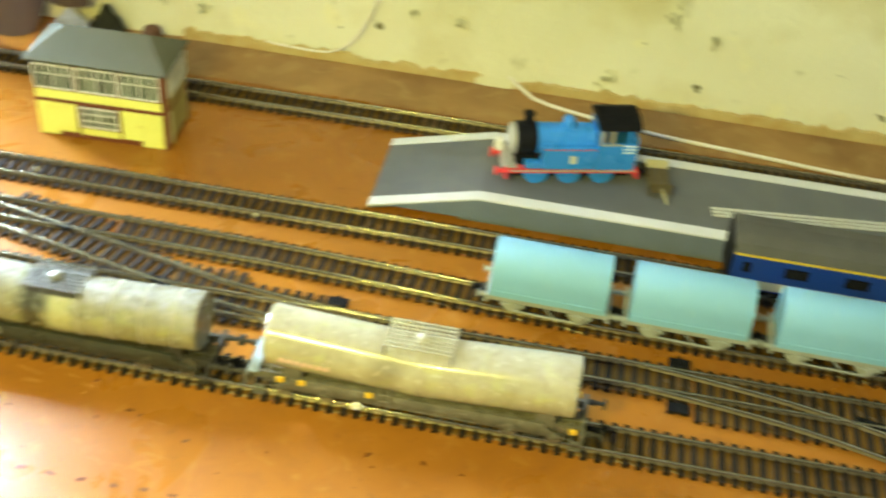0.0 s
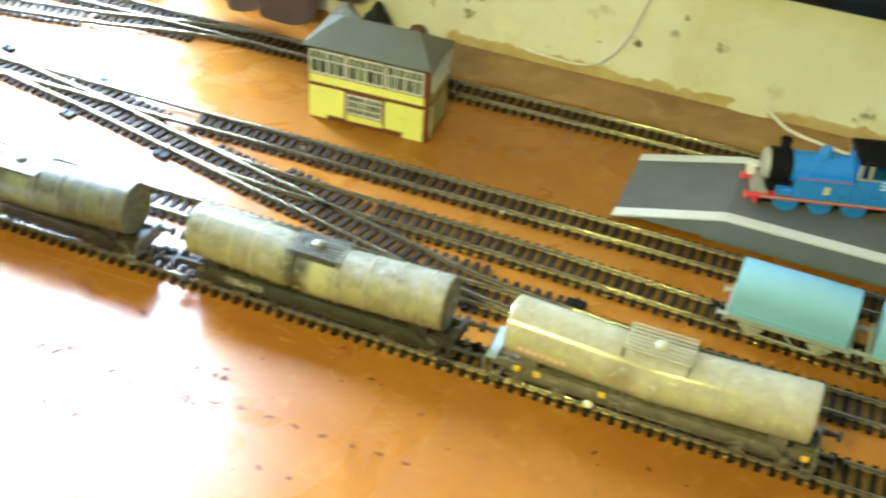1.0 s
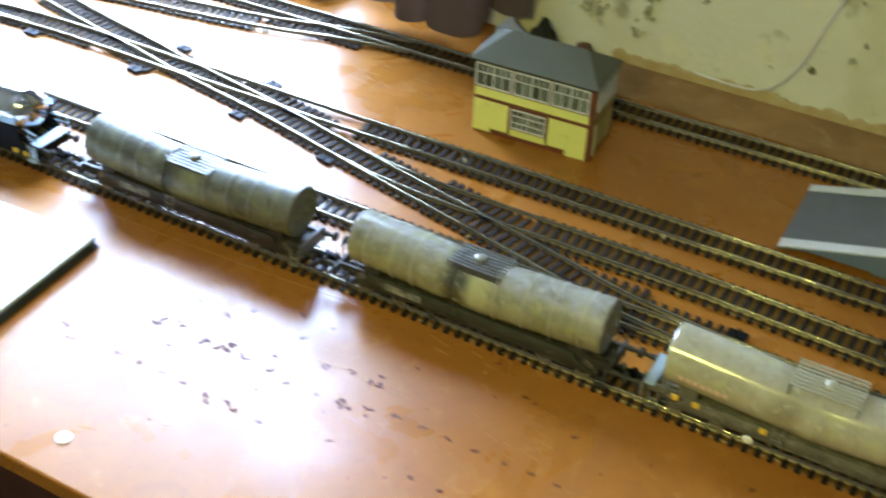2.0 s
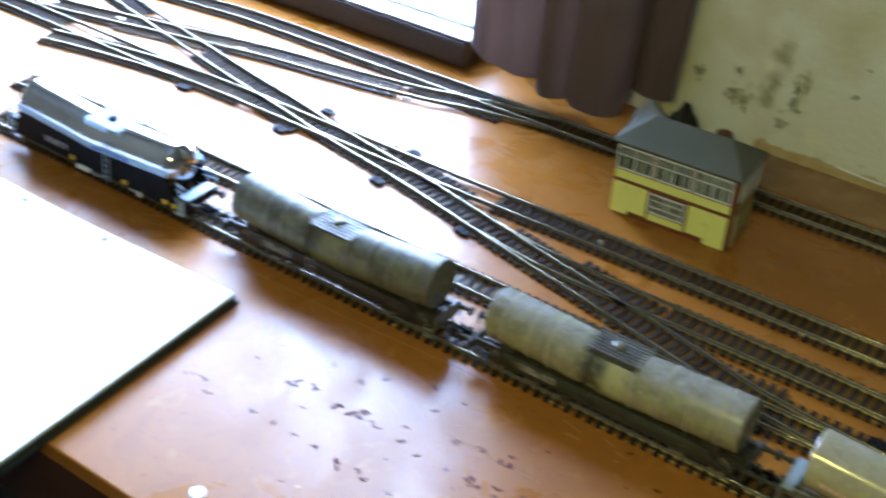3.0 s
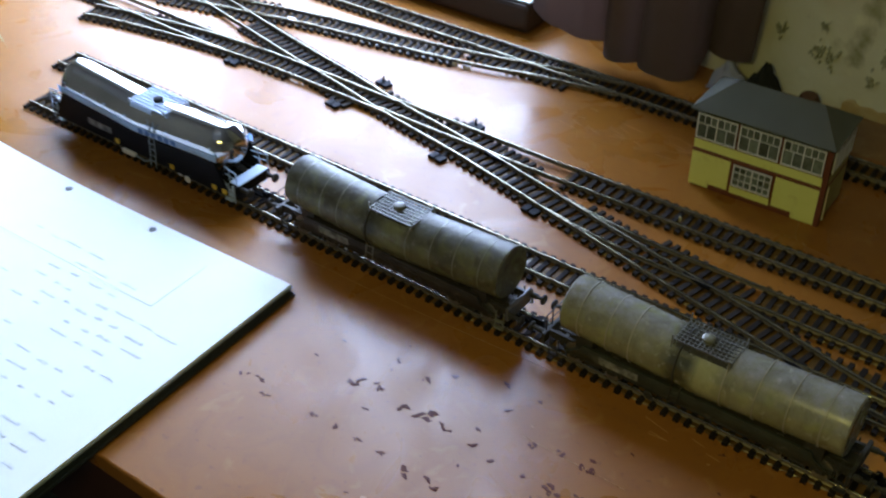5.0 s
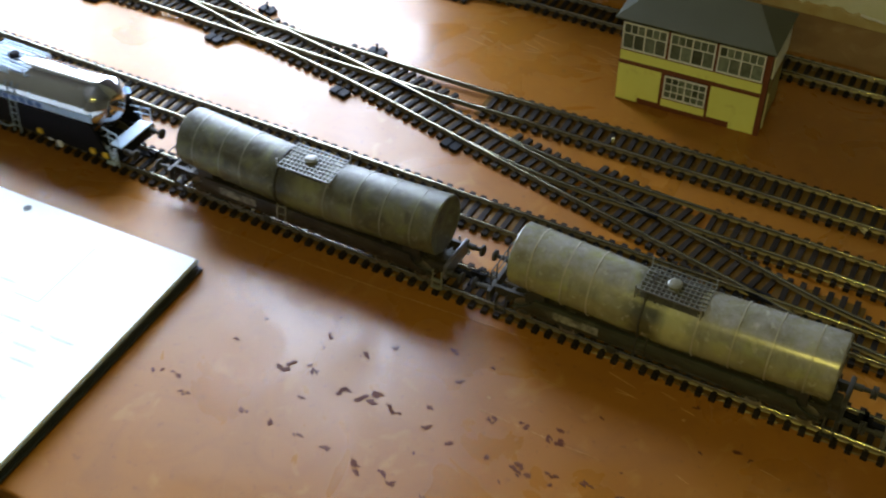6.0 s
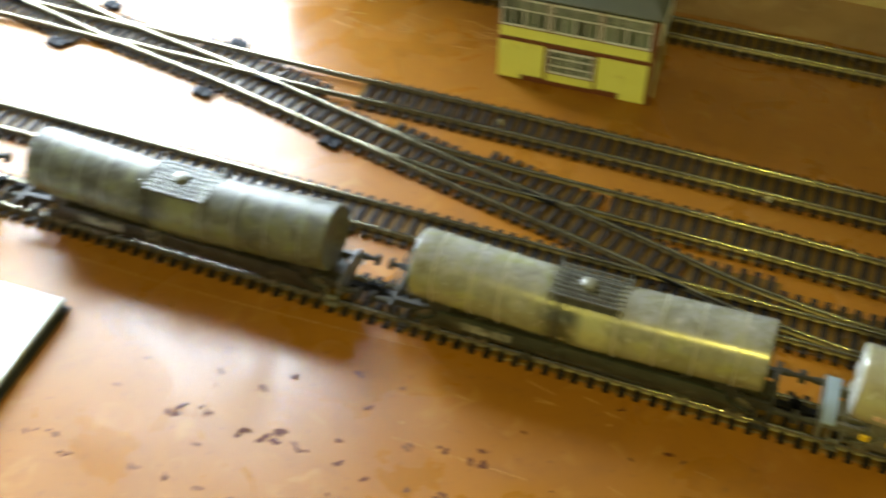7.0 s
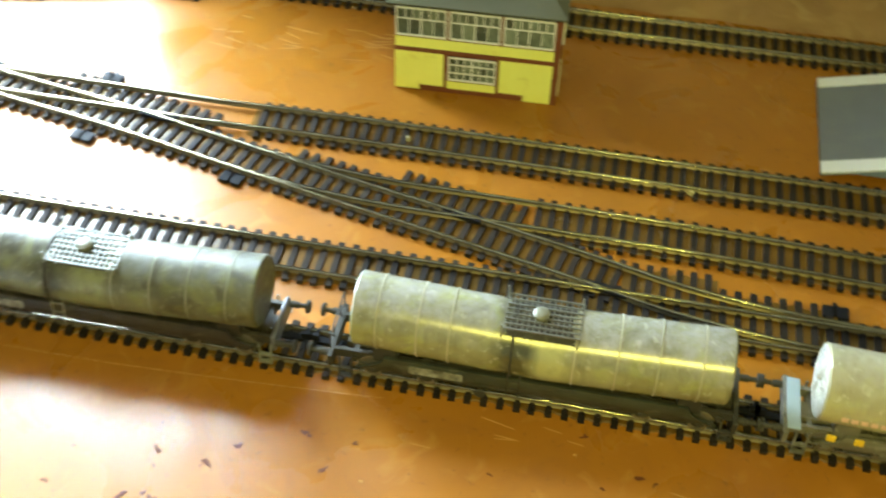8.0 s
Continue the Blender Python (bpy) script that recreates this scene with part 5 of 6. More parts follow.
def engine(x, y, turn):
    """A small six-wheeled tank engine, its front towards minus x."""
    e = thing("tank_engine", x, y, DECK - 0.005, "bright blue toy tank engine with red footplate on the platform", "toy locomotive", rz=turn)
    part("footplate", cube(-0.0405, 0.0405, -0.0140, 0.0140, 0.0150, 0.0172, 0.0004), RED, e, "red footplate")
    for s in (-1, 1):
        part("edge_line", cube(-0.039, 0.0405, *sorted((s * 0.0140, s * 0.0143)), 0.0163, 0.0174), LOCO_GREY, e)
    for s in (-1, 1):
        part("buffer_beam", cube(-0.0425, -0.0406, *sorted((s * 0.0092, s * 0.0145)), 0.0110, 0.0172, 0.0003), RED, e)
        part("lining", cube(-0.0190, 0.0145, *sorted((s * 0.0136, s * 0.01385)), 0.0318, 0.0322), RED, e)
    part("front_plate", cube(-0.0422, -0.0406, -0.0090, 0.0090, 0.0100, 0.0185, 0.0003), LOCO_GREY, e)
    part("front_step", cube(-0.0404, -0.0345, -0.0120, 0.0120, 0.0173, 0.0188, 0.0004), LOCO_GREY, e)
    part("buffer_beam", cube(0.0406, 0.0425, -0.0145, 0.0145, 0.0110, 0.0172, 0.0003), RED, e)
    part("frame", cube(-0.036, 0.038, -0.0075, 0.0075, 0.0090, 0.0149), BLACK, e)
    part("boiler", lathe(bmesh.new(), [(-0.0235, 0.0098), (0.014, 0.0098)], 28, "X", Matrix.Translation((0, 0, 0.0325))), LOCO_BLUE, e, smooth=False)
    part("smokebox", lathe(bmesh.new(), [(-0.0362, 0.0100), (-0.0354, 0.0107), (-0.0234, 0.0107), (-0.0226, 0.0100)], 28, "X", Matrix.Translation((0, 0, 0.0325))), BLACK, e, "black smokebox ring")
    part("smokebox_front", lathe(bmesh.new(), [(-0.0404, 0.0026), (-0.0398, 0.0066), (-0.0384, 0.0092), (-0.0363, 0.0099)], 28, "X", Matrix.Translation((0, 0, 0.0325))), LOCO_GREY, e, "plain pale grey smokebox front")
    part("smokebox_saddle", cube(-0.0355, -0.0215, -0.0080, 0.0080, 0.0172, 0.0245, 0.0006), BLACK, e)
    part("chimney", lathe(bmesh.new(), [(0.0405, 0.0042), (0.0425, 0.0030), (0.0488, 0.0030), (0.0497, 0.0038), (0.0508, 0.0036)], 20, "Z", Matrix.Translation((-0.0285, 0, 0))), BLACK, e)
    part("steam_dome", lathe(bmesh.new(), [(0.0400, 0.0048), (0.0430, 0.0040), (0.0462, 0.0038), (0.0480, 0.0026), (0.0486, 0.0008)], 20, "Z", Matrix.Translation((-0.003, 0, 0))), LOCO_BLUE, e, smooth=True)
    for s in (-1, 1):
        tk = part("side_tank", cube(-0.0200, 0.0150, *sorted((s * 0.0070, s * 0.0136)), 0.0174, 0.0335, 0.0006), LOCO_BLUE, e)
        part("number_bar", cube(-0.0020, 0.0015, *sorted((s * 0.0136, s * 0.0139)), 0.0220, 0.0275), CREAM, tk)
        part("tank_front", cube(-0.0300, -0.0202, *sorted((s * 0.0080, s * 0.0130)), 0.0174, 0.0225, 0.0008), LOCO_BLUE, e)
    cab = part("cab", cube(0.0152, 0.0385, -0.0136, -0.0126, 0.0174, 0.0365), LOCO_BLUE, e)
    part("cab_side", cube(0.0152, 0.0385, 0.0126, 0.0136, 0.0174, 0.0365), LOCO_BLUE, cab)
    part("bunker_back", cube(0.0376, 0.0396, -0.0134, 0.0134, 0.0174, 0.0400, 0.0004), LOCO_BLUE, cab)
    part("cab_front", cube(0.0152, 0.0162, -0.0125, 0.0125, 0.0174, 0.0470), LOCO_BLUE, cab)
    for s in (-1, 1):
        for px in (0.0152, 0.0215, 0.0325):
            part("cab_pillar", cube(px, px + 0.0022, *sorted((s * 0.0126, s * 0.0136)), 0.0366, 0.0465), LOCO_GREY if px < 0.03 else LOCO_BLUE, cab)
        part("window_rim", cube(0.0150, 0.0300, *sorted((s * 0.0137, s * 0.0140)), 0.0352, 0.0364), LOCO_GREY, cab)
        for k in range(3):
            part("louvre", cube(0.0305, 0.0385, *sorted((s * 0.0136, s * 0.0141)), 0.0345 - 0.0024 * k, 0.0355 - 0.0024 * k), STRIPE, cab)
    bm = bmesh.new()
    prof = [(-0.0146, 0.0462), (-0.0120, 0.0495), (-0.0060, 0.0518), (0.0060, 0.0518), (0.0120, 0.0495), (0.0146, 0.0462)]
    rings = [[bm.verts.new((xx, u, w)) for u, w in prof] for xx in (0.0138, 0.0400)]
    for k in range(len(prof)):
        bm.faces.new((rings[0][k], rings[0][(k + 1) % len(prof)], rings[1][(k + 1) % len(prof)], rings[1][k]))
    bm.faces.new(rings[0][::-1])
    bm.faces.new(rings[1])
    bmesh.ops.recalc_face_normals(bm, faces=bm.faces[:])
    part("cab_roof", bm, BLACK, cab, "black curved cab roof")
    for wx in (-0.0215, -0.0005, 0.0205):
        wheelset(e, wx, 0.0, 0.0078, LOCO_BLUE)
        for s in (-1, 1):
            part("splasher", cube(wx - 0.0062, wx + 0.0062, *sorted((s * 0.0095, s * 0.0128)), 0.0125, 0.0149, 0.0004), LOCO_BLUE, e)
    for s in (-1, 1):
        for d in (-1, 1):
            bm = lathe(bmesh.new(), [(d * 0.0425, 0.0017), (d * 0.0465, 0.0013), (d * 0.0467, 0.0034), (d * 0.0480, 0.0028)], 14, "X", Matrix.Translation((0, s * 0.0105, 0.0148)))
            part("buffer", bm, RED if d < 0 else BLACK, e)
    part("lamp", cube(-0.0462, -0.0405, 0.0055, 0.0118, 0.0186, 0.0260, 0.0010), WHITE, e, "white headlamp")
    coupling(e, 0.040, 1)


engine(0.2425, 0.2060, 16.0)


def bench(x, y, turn):
    b = thing("luggage_trolley", x, y, DECK, "small grey-brown slatted trolley behind the blue engine", "trolley", rz=turn)
    for k in range(4):
        part("slat", cube(-0.0060 + 0.0031 * k, -0.0038 + 0.0031 * k, -0.0130, 0.0130, 0.0060, 0.0070), TROLLEY_METAL, b)
    for s in (-1, 1):
        part("side_bar", cube(*sorted((s * 0.0058, s * 0.0068)), -0.0130, 0.0130, 0.0046, 0.0059), TROLLEY_METAL, b)
        part("end_rail", cube(-0.0070, 0.0070, *sorted((s * 0.0131, s * 0.0139)), 0.0060, 0.0125), TROLLEY_METAL if s < 0 else CREAM, b)
        for d in (-1, 1):
            part("wheel", lathe(bmesh.new(), [(d * 0.0050, 0.0020), (d * 0.0054, 0.0028), (d * 0.0062, 0.0028)], 14, "X", Matrix.Translation((0, s * 0.009, 0.0028))), TROLLEY_METAL, b)
    part("handle", rod(bmesh.new(), (0, -0.0135, 0.0090), (0.004, -0.0190, 0.0015), 0.0006, 6), CREAM, b)


bench(0.3010, 0.2060, 8)


def fence(x, y, length, turn):
    f = thing("white_fence_strip", x, y, DECK, "white plastic ladder-like strip lying on the platform", "railing strip", "white strips on the platform", turn)
    for s in (0, 1, 2):
        part("long_bar", cube(0, length, -0.0005 + 0.0036 * s, 0.0005 + 0.0036 * s, 0.0006, 0.0018), EDGE_WHITE, f)
    for k in range(int(length / 0.03) + 1):
        part("cross_bar", cube(0.01 + 0.028 * k, 0.0112 + 0.028 * k, 0.0006, 0.0030, 0.0008, 0.0016), EDGE_WHITE, f)


fence(0.336, 0.1850, 0.20, 7.0)
fence(0.395, 0.1830, 0.06, 0.0)

# ---- signal box ----


def glazing(parent, x0, x1, y, rows, face):
    """A white two-leaf window on a wall facing minus y ('front') or plus x ('side'); rows: heights and the panes in a leaf."""
    def b(u0, u1, w0, w1, d0, d1):
        return cube(u0, u1, y - d1, y - d0, w0, w1) if face == "front" else cube(y + d0, y + d1, u0, u1, w0, w1)
    z0, z1 = rows[0][0], rows[-1][1]
    win = part("window", b(x0, x1, z0, z1, 0.0002, 0.0005), BLACK, parent, "small-paned white window")
    t, q = 0.0008, 0.00022
    mid = (x0 + x1) / 2
    for u in (x0, mid - t / 2, x1 - t):
        part("window_frame", b(u, u + t, z0, z1, 0.0006, 0.0016), WHITE, win)
    for w in (z0, z1 - t):
        part("window_frame", b(x0 + t, x1 - t, w, w + t, 0.0006, 0.0015), WHITE, win)
    for w0, w1, n in rows:
        if w0 > z0:
            part("glazing_bar", b(x0 + t, x1 - t, w0 - q, w0 + q, 0.0006, 0.0013), WHITE, win)
        for a0, a1 in ((x0 + t, mid - t / 2), (mid + t / 2, x1 - t)):
            for i in range(n):
                c0, c1 = a0 + (a1 - a0) * i / n, a0 + (a1 - a0) * (i + 1) / n
                part("pane", b(c0 + q, c1 - q, w0 + q, w1 - q, 0.0005, 0.0007), BOX_GLASS, win)
                if i:
                    part("glazing_bar", b(c0 - q, c0 + q, w0 + q, w1 - q, 0.0006, 0.0013), WHITE, win)


def signal_box():
    W, D = 0.0880, 0.0430
    s = thing("signal_box", -0.1045, 0.1872, 0, "yellow two-storey model signal box with brown timbers and grey roof", "signal box", rz=2.4)
    part("core", cube(0.0004, W - 0.0004, 0.0008, D - 0.0008, 0, 0.0556, 0.0003), BOX_BROWN, s, "red-brown timber and brick walls")
    part("corner_post", cube(W - 0.0030, W, 0.0, 0.0030, 0, 0.0555, 0.0002), BOX_BROWN, s)
    # lower yellow panels with notched feet, upper band
    bm = cube(0.0003, 0.0266, 0.0001, 0.0010, 0.0044, 0.0262)
    box(bm, 0.0003, 0.0138, 0.0001, 0.0010, 0.0012, 0.0044)
    part("yellow_panel", bm, BOX_YELLOW, s, "primrose yellow panel")
    bm = cube(0.0566, W - 0.0032, 0.0001, 0.0010, 0.0044, 0.0262)
    box(bm, 0.0700, W - 0.0032, 0.0001, 0.0010, 0.0003, 0.0044)
    part("yellow_panel", bm, BOX_YELLOW, s, "primrose yellow panel")
    part("yellow_panel", cube(0.0284, 0.0550, 0.0001, 0.0010, 0.0036, 0.0088), BOX_YELLOW, s, "primrose yellow panel")
    part("yellow_band", cube(0.0006, W - 0.0032, 0.0001, 0.0010, 0.0288, 0.0355), BOX_YELLOW, s, "primrose yellow band")
    part("rail_band", cube(0.0002, W - 0.0032, -0.0004, 0.0006, 0.0264, 0.0286), BOX_BROWN, s)
    part("window_ledge", cube(0.0002, W - 0.0032, -0.0005, 0.0006, 0.0356, 0.0366), BOX_BROWN, s)
    part("window_ledge", cube(0.0282, 0.0552, -0.0004, 0.0006, 0.0090, 0.0098), BOX_BROWN, s)
    glazing(s, 0.0292, 0.0548, 0.0002, [(0.0102, 0.0152, 3), (0.0152, 0.0205, 3), (0.0205, 0.0255, 3)], "front")
    for k in range(3):
        glazing(s, 0.0012 + 0.0283 * k, 0.0278 + 0.0283 * k, 0.0002, [(0.0368, 0.0474, 2), (0.0474, 0.0544, 3)], "front")
    # gable side towards plus x
    part("side_panel", cube(W - 0.0010, W - 0.0002, 0.0075, D - 0.003, 0.0030, 0.0258), BOX_SIDE, s, "dull cream side panel")
    part("side_band", cube(W - 0.0010, W - 0.0002, 0.0050, D - 0.003, 0.0288, 0.0352), BOX_SIDE, s, "dull cream side band")
    part("barge_strip", cube(W - 0.0002, W + 0.0008, 0.0058, 0.0070, 0.0020, 0.0262), CREAM, s, "thin white strip")
    for k in range(2):
        glazing(s, 0.0055 + 0.0175 * k, 0.0220 + 0.0175 * k, W - 0.0006, [(0.0368, 0.0474, 2), (0.0474, 0.0544, 2)], "side")
    # added black strip: the shadow line under the eaves, as a solid part
    part("eaves_shade", cube(-0.0028, W + 0.0010, -0.0020, D + 0.0024, 0.0556, 0.0566), BLACK, s, "black strip as the shadow line under the eaves")
    bm = bmesh.new()
    x0, x1, y0, y1, z0, z1 = -0.0038, W + 0.0018, -0.0028, D + 0.0032, 0.0567, 0.0715
    c = [bm.verts.new(v) for v in ((x0, y0, z0), (x1, y0, z0), (x1, y1, z0), (x0, y1, z0))]
    e = [bm.verts.new((v.co.x, v.co.y, z0 + 0.0008)) for v in c]
    r = [bm.verts.new((0.0165, D / 2 + 0.001, z1)), bm.verts.new((W - 0.0165, D / 2 + 0.001, z1))]
    bm.faces.new(c[::-1])
    for k in range(4):
        bm.faces.new((c[k], c[(k + 1) % 4], e[(k + 1) % 4], e[k]))
    bm.faces.new((e[0], e[1], r[1], r[0]))
    bm.faces.new((e[1], e[2], r[1]))
    bm.faces.new((e[2], e[3], r[0], r[1]))
    bm.faces.new((e[3], e[0], r[0]))
    bmesh.ops.recalc_face_normals(bm, faces=bm.faces[:])
    part("roof", bm, BOX_ROOF, s, "plain slate-grey hipped roof")


signal_box()

# ---- paper pad and clutter ----


def pad():
    p = thing("paper_pad", -0.231, -0.056, 0.0, "thick white paper pad with faint handwriting, overhanging the board", "notepad", rz=2.2)
    L, W = 0.312, 0.200
    part("back_cover", cube(-L - 0.001, 0.001, -W - 0.001, 0.001, 0.0004, 0.0024, 0.0004), COVER, p, "dark card cover")
    def lift(x):
        return 0.013 * max(0.0, (-x - 0.10) / (L - 0.10)) ** 2
    for k in range(5):
        o = 0.0006 * ((k * 7) % 3)
        bm = bmesh.new()
        xs = [-L + o + (L - 2 * o) * i / 24 for i in range(25)]
        za, zb = 0.0025 + 0.0013 * k, 0.0037 + 0.0013 * k
        r_ = [[bm.verts.new((x, y_, z_ + lift(x) * (0.3 + 0.175 * k))) for y_, z_ in ((-W + o * 0.5, za), (-W + o * 0.5, zb), (-o * 0.7, zb), (-o * 0.7, za))] for x in xs]
        for a, b in zip(r_, r_[1:]):
            for i in range(4):
                bm.faces.new((a[i], b[i], b[(i + 1) % 4], a[(i + 1) % 4]))
        bm.faces.new(r_[0])
        bm.faces.new(r_[-1][::-1])
        bmesh.ops.recalc_face_normals(bm, faces=bm.faces[:])
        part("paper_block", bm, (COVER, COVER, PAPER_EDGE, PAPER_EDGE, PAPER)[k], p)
    for k in range(3):
        hole = lathe(bmesh.new(), [(0.0, 0.0022), (0.0003, 0.0022)], 14, "Z", Matrix.Translation((-0.1045 - 0.074 * k, -0.0075 - 0.0005 * k, 0.0091 + lift(-0.1045 - 0.074 * k))))
        part("punch_hole", hole, COVER, p)
    rn = random.Random(11)
    bm = bmesh.new()
    for row in range(15):
        y = -0.046 - 0.0098 * row
        x = -0.014 - rn.uniform(0, 0.022) if row > 1 else -0.07
        for k in range(rn.randint(3, 8)):
            ln = rn.uniform(0.005, 0.016)
            if rn.random() < 0.8 and x - ln > -L + 0.02:
                yy = y + rn.uniform(-0.001, 0.001)
                for q in range(int(ln / 0.0016)):
                    xx = x - 0.0016 * q
                    up = rn.uniform(0.0006, 0.0020)
                    box(bm, xx - 0.0010, xx, yy - 0.0001, yy + 0.0001, 0.0089, 0.0091)
                    box(bm, xx, xx + 0.0002, yy - 0.0004, yy + up, 0.0089, 0.0091)
            x -= ln + rn.uniform(0.003, 0.009)
    box(bm, -0.052, -0.0518, -0.060, -0.016, 0.0089, 0.0091)
    box(bm, -0.19, -0.052, -0.0602, -0.060, 0.0089, 0.0091)
    for v in bm.verts:
        v.co.z += lift(v.co.x) + 0.0001
    tagged(part("handwriting", bm, INK, p), kind="stuff")


pad()


def container():
    c = thing("navy_bucket", -0.619, -0.050, 0.0, "dark navy round tub standing on the board", "tub")
    part("tub_wall", lathe(bmesh.new(), [(0.0, 0.053), (0.003, 0.056), (0.050, 0.048), (0.052, 0.051), (0.078, 0.051), (0.080, 0.046), (0.078, 0.010)], 40, "Z"), NAVY, c)
    part("tub_rim", lathe(bmesh.new(), [(0.0805, 0.046), (0.0805, 0.052), (0.084, 0.052), (0.084, 0.046)], 40, "Z"), NAVY, c)


container()


def draped_cloth(cx, cy, r, top, half):
    """A square of cloth laid over the tub, its corners hanging."""
    bm = bmesh.new()
    n = 40
    rows = []
    for i in range(n + 1):
        row = []
        for j in range(n + 1):
            u, v = (2 * i / n - 1) * half, (2 * j / n - 1) * half
            d = math.hypot(u, v)
            a = math.atan2(v, u)
            q = Vector((u * 22, v * 22, 3.0))
            out = d if d < r else r + (d - r) * (0.35 + 0.12 * math.sin(5 * a))
            z = top + 0.010 * noise.noise(q) + 0.006 * noise.noise(q * 2.3) + 0.008
            if d > r:
                z -= (d - r) * 0.90
            row.append(bm.verts.new((cx + out * math.cos(a + 0.1), cy + out * math.sin(a + 0.1), max(0.004, z))))
        rows.append(row)
    for p, q in zip(rows, rows[1:]):
        for k in range(n):
            bm.faces.new((p[k], q[k], q[k + 1], p[k + 1]))
    bmesh.ops.solidify(bm, geom=bm.faces[:], thickness=0.0012)
    ob = new("draped_cloth", mesh(bm, "draped_cloth", CLOTH_PALE, True))
    tagged(ob, "pale green printed cloth draped over the navy tub", "cloth")


draped_cloth(-0.617, -0.047, 0.053, 0.081, 0.085)


def cloth(name, x, y, z, sx, sy, h, material, label, category, seed, n=26):
    """A crumpled piece with thickness, lying in a heap."""
    bm = bmesh.new()
    rows = []
    for i in range(n + 1):
        row = []
        for j in range(n + 1):
            u, v = 2 * i / n - 1, 2 * j / n - 1
            q = Vector((u * 1.7 + seed, v * 1.7, seed))
            fall = max(0.0, 1 - (u * u + v * v) * 0.8)
            row.append(bm.verts.new((x + sx * (u + 0.16 * noise.noise(q * 1.6)), y + sy * (v + 0.16 * noise.noise(q * 1.9 + Vector((5, 0, 0)))),
                                     z + max(0.002, h * fall * (0.85 + 0.35 * noise.noise(q * 1.3)) + 0.06 * h * noise.noise(q * 4)))))
        rows.append(row)
    for a, b in zip(rows, rows[1:]):
        for k in range(n):
            bm.faces.new((a[k], b[k], b[k + 1], a[k + 1]))
    bmesh.ops.solidify(bm, geom=bm.faces[:], thickness=0.0012)
    ob = new(name, mesh(bm, name, material, True))
    return tagged(ob, label, category)


cloth("plastic_bag", -0.139, 0.316, 0.0, 0.014, 0.008, 0.027, BAG, "small crumpled pale blue plastic bag at the wall's foot", "bag", 5.0)
cloth("dark_rag", -0.115, 0.324, 0.0, 0.014, 0.010, 0.027, DARK_CLUMP, "dark tangled rag against the wall", "rag", 9.0)
ob = new("wooden_knob", mesh(lathe(bmesh.new(), [(0.0, 0.006), (0.004, 0.0068), (0.008, 0.0078), (0.0125, 0.006), (0.0145, 0.002)], 20, "Z", pose(-0.080, 0.325, 0)), "wooden_knob", KNOB, True))
tagged(ob, "small brown wooden knob at the foot of the wall", "knob")
ob = new("cream_cable", mesh(tube([(0.190, 0.334, 0.012), (0.205, 0.328, 0.004), (0.222, 0.320, 0.002), (0.290, 0.304, 0.002), (0.360, 0.296, 0.002), (0.460, 0.287, 0.002), (0.62, 0.29, 0.002), (0.9, 0.30, 0.002)], 0.0014), "cream_cable", CABLE, True))
tagged(ob, "cream electric cable running along the wall's foot", "cable")
ob = new("wall_wire", mesh(tube([(0.005, 0.336, 0.010), (0.020, 0.335, 0.009), (0.055, 0.334, 0.010), (0.072, 0.334, 0.022), (0.083, 0.335, 0.040), (0.092, 0.335, 0.068), (0.11, 0.335, 0.14), (0.12, 0.336, 0.30)], 0.0009), "wall_wire", CABLE, True))
tagged(ob, "thin pale wire curving down the yellow wall", "wire")

bits = [(-0.101, -0.148, 0.0024, 0.0018, 0.2), (0.02, -0.03, 0.0009, 0.0007, 0)]
blobs("pale_flecks", bits, SCRATCH, "a few pale flecks of dried paint on the board", 0.0003)
bits = [(-0.088, 0.1455, 0.0013, 0.0010, 0.3), (0.059, 0.136, 0.0026, 0.0008, -0.6)]
blobs("pale_crumbs", bits, CREAM, "a few pale crumbs lying on the track", 0.0032)
blots = [(-0.597, 0.171, 0.0040, 0.0025, 0.4), (-0.599, 0.183, 0.0035, 0.0025, 0.2), (-0.475, 0.207, 0.0040, 0.0028, 0.3), (-0.313, 0.228, 0.0040, 0.0022, 0.3), (-0.324, 0.2265, 0.0030, 0.0020, 0.3)]
blots += [(-0.262 + 0.0069 * k, -0.0045 + 0.002 * (k % 3 - 1), 0.0012, 0.0026, 0.1) for k in range(11)]
blobs("white_paint_blots", blots, WHITE, "white paint blots on the far tracks' sleepers", 0.0027)


def wall_panel():
    """A dark rounded panel hung on the wall."""
    w = thing("wall_panel", 0.215, 0.334, 0.0, "black glossy panel with rounded corners hung on the wall", "wall panel")
    x0, x1, z0, z1, r = -0.078, 0.076, 0.099, 0.205, 0.006
    for name, g, ya, yb, material, label in (("back", 0.0016, 0.0, -0.007, GREY_PLASTIC, "pale grey rim"), ("face", 0.0, -0.0071, -0.0095, GLASS_DARK, "")):
        bm = bmesh.new()
        ring = [(cx + (r + g) * math.cos(radians(a)), cz + (r + g) * math.sin(radians(a)))
                for cx, cz, a0 in ((x1 - r, z0 + r, 270), (x1 - r, z1 - r, 0), (x0 + r, z1 - r, 90), (x0 + r, z0 + r, 180)) for a in range(a0, a0 + 91, 15)]
        f, b = [bm.verts.new((x, ya, z)) for x, z in ring], [bm.verts.new((x, yb, z)) for x, z in ring]
        bm.faces.new(f)
        bm.faces.new(b[::-1])
        for k in range(len(ring)):
            bm.faces.new((f[k], b[k], b[(k + 1) % len(ring)], f[(k + 1) % len(ring)]))
        bmesh.ops.recalc_face_normals(bm, faces=bm.faces[:])
        part(name, bm, material, w, label)


wall_panel()


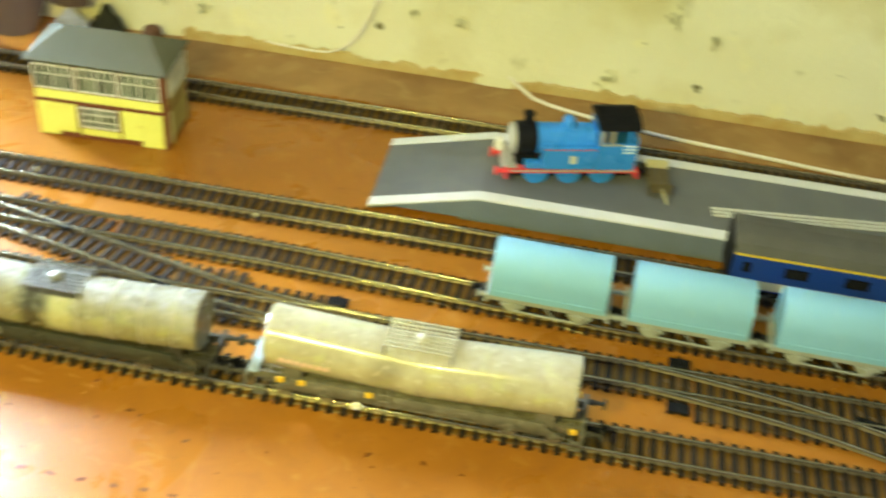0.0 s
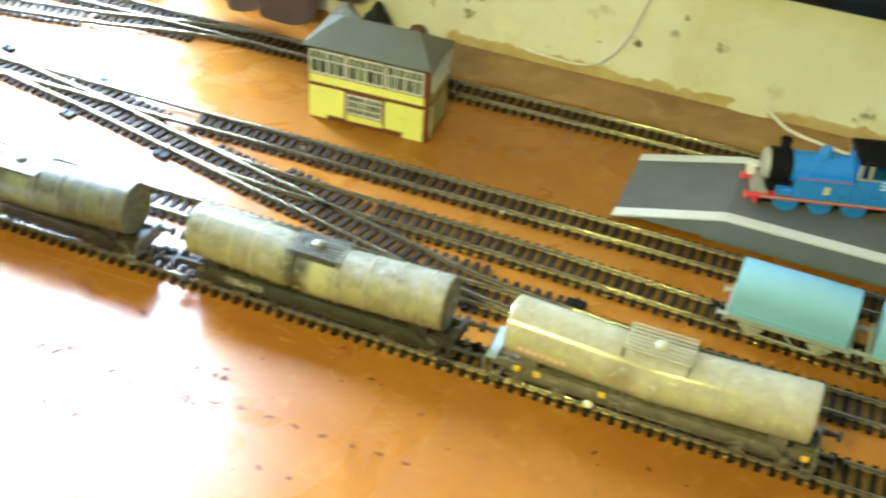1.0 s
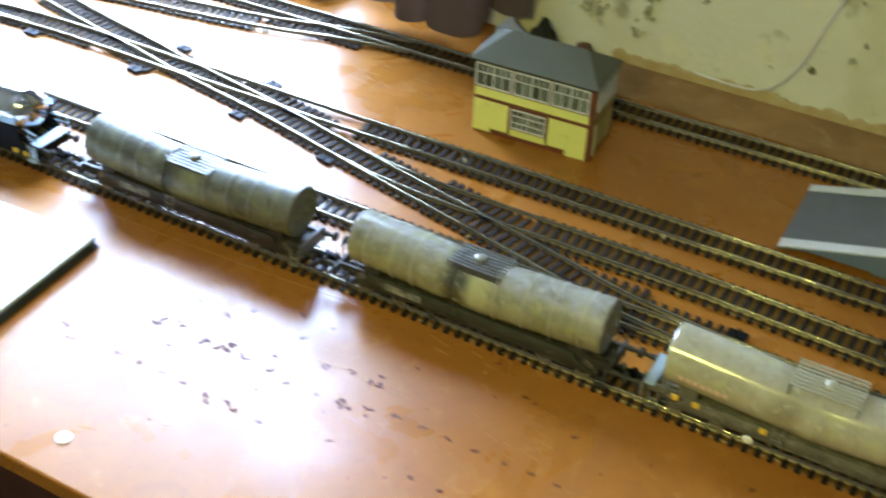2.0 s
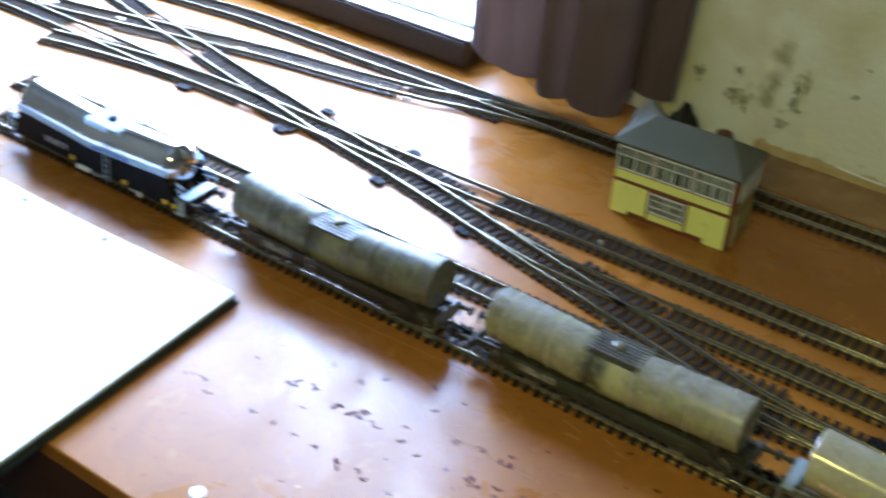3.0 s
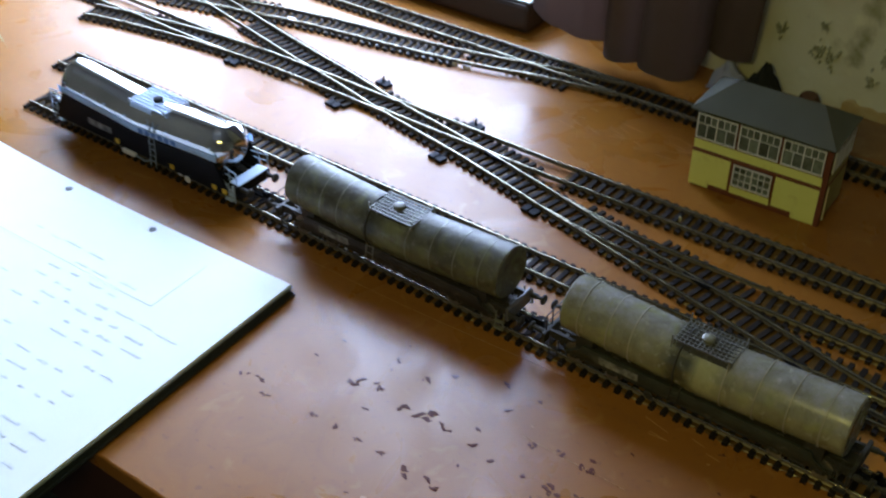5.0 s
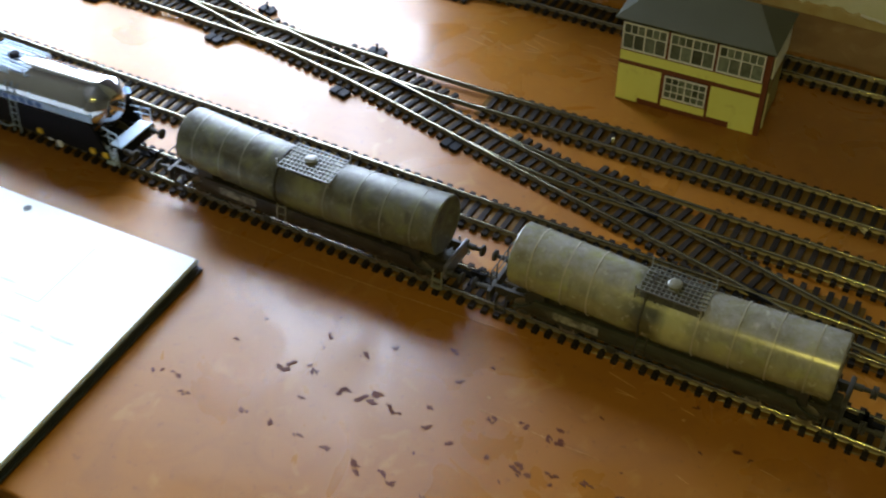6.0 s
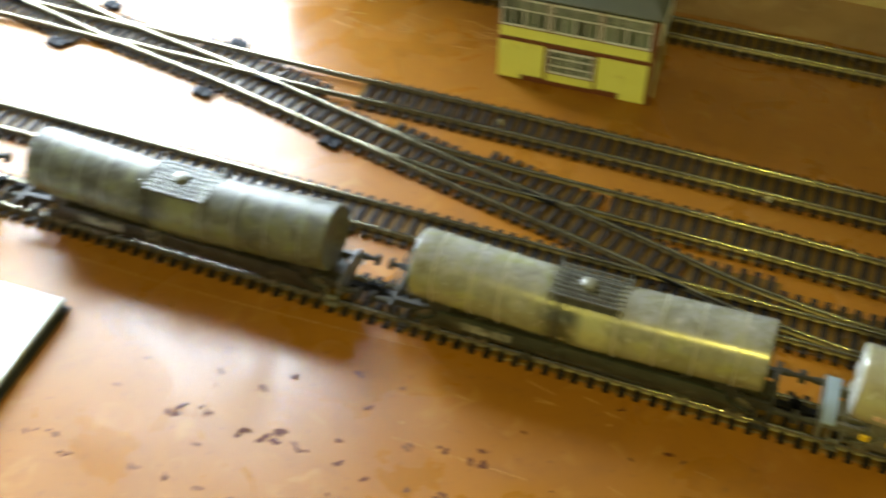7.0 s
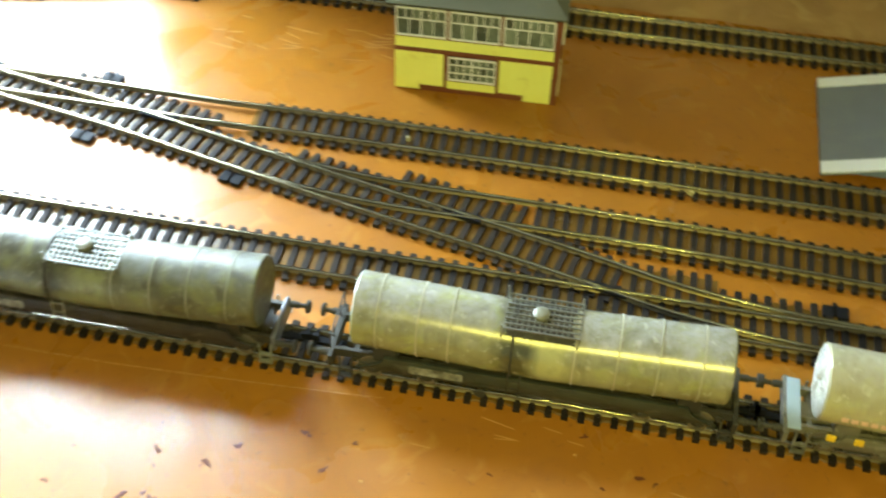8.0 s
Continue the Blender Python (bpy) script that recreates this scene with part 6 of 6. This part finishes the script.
def mould_spots():
    """Dark mould grown in soft round clusters on the plaster."""
    rn = random.Random(21)
    bm = bmesh.new()
    for cx, cz, size in ((-0.115, 0.048, 4), (-0.084, 0.059, 3), (-0.088, 0.041, 6), (-0.075, 0.035, 6), (-0.033, 0.068, 6), (-0.038, 0.042, 7), (-0.043, 0.028, 4), (-0.036, 0.058, 3), (0.115, 0.050, 3), (0.150, 0.046, 4), (0.260, 0.020, 5), (0.30, 0.075, 4), (0.33, 0.06, 3)):
        for k in range(16):
            q = size * 0.0008 * abs(rn.gauss(0, 1)) ** 0.8
            a = rn.uniform(0, 2 * math.pi)
            x, z, rr = cx + q * math.cos(a), max(0.004, cz + 1.3 * q * math.sin(a)), size * 0.00013 * rn.uniform(0.5, 1.4)
            y = WALL_Y - 0.0052 - 0.00004 * k
            seg = 9
            rim = [bm.verts.new((x + rr * rn.uniform(0.7, 1.2) * math.cos(2 * math.pi * i / seg), y, z + rr * rn.uniform(0.8, 1.5) * math.sin(2 * math.pi * i / seg))) for i in range(seg)]
            low = [bm.verts.new((v.co.x, y + 0.006, v.co.z)) for v in rim]
            bm.faces.new(rim)
            for i in range(seg):
                bm.faces.new((rim[i], low[i], low[(i + 1) % seg], rim[(i + 1) % seg]))
    bmesh.ops.recalc_face_normals(bm, faces=bm.faces[:])
    tagged(new("mould_spots", mesh(bm, "mould_spots", MOULD)), "dark green-grey mould spots on the yellow plaster", "mould", kind="stuff")


mould_spots()


def flaked_foot():
    """A ragged band along the wall's foot where the distemper has come away."""
    rn = random.Random(33)
    bm = bmesh.new()
    prev = None
    for k in range(260):
        x = -0.06 + 0.96 * k / 259
        z = 0.0075 + 0.0045 * noise.noise(Vector((x * 28, 2.0, 0.0))) + 0.0035 * noise.noise(Vector((x * 140, 5.0, 0.0))) + 0.0012 * rn.uniform(-1, 1)
        ring = [bm.verts.new((x, y, w)) for y, w in ((WALL_Y - 0.0058, 0.0004), (WALL_Y - 0.0058, max(0.001, z)), (WALL_Y - 0.0030, max(0.0014, z + 0.0006)))]
        if prev:
            for i in (0, 1):
                bm.faces.new((prev[i], ring[i], ring[i + 1], prev[i + 1]))
        prev = ring
    bmesh.ops.recalc_face_normals(bm, faces=bm.faces[:])
    tagged(new("flaked_plaster", mesh(bm, "flaked_plaster", FLAKED)), "bare brown plaster where paint flaked along the wall foot", "plaster", kind="stuff")


flaked_foot()
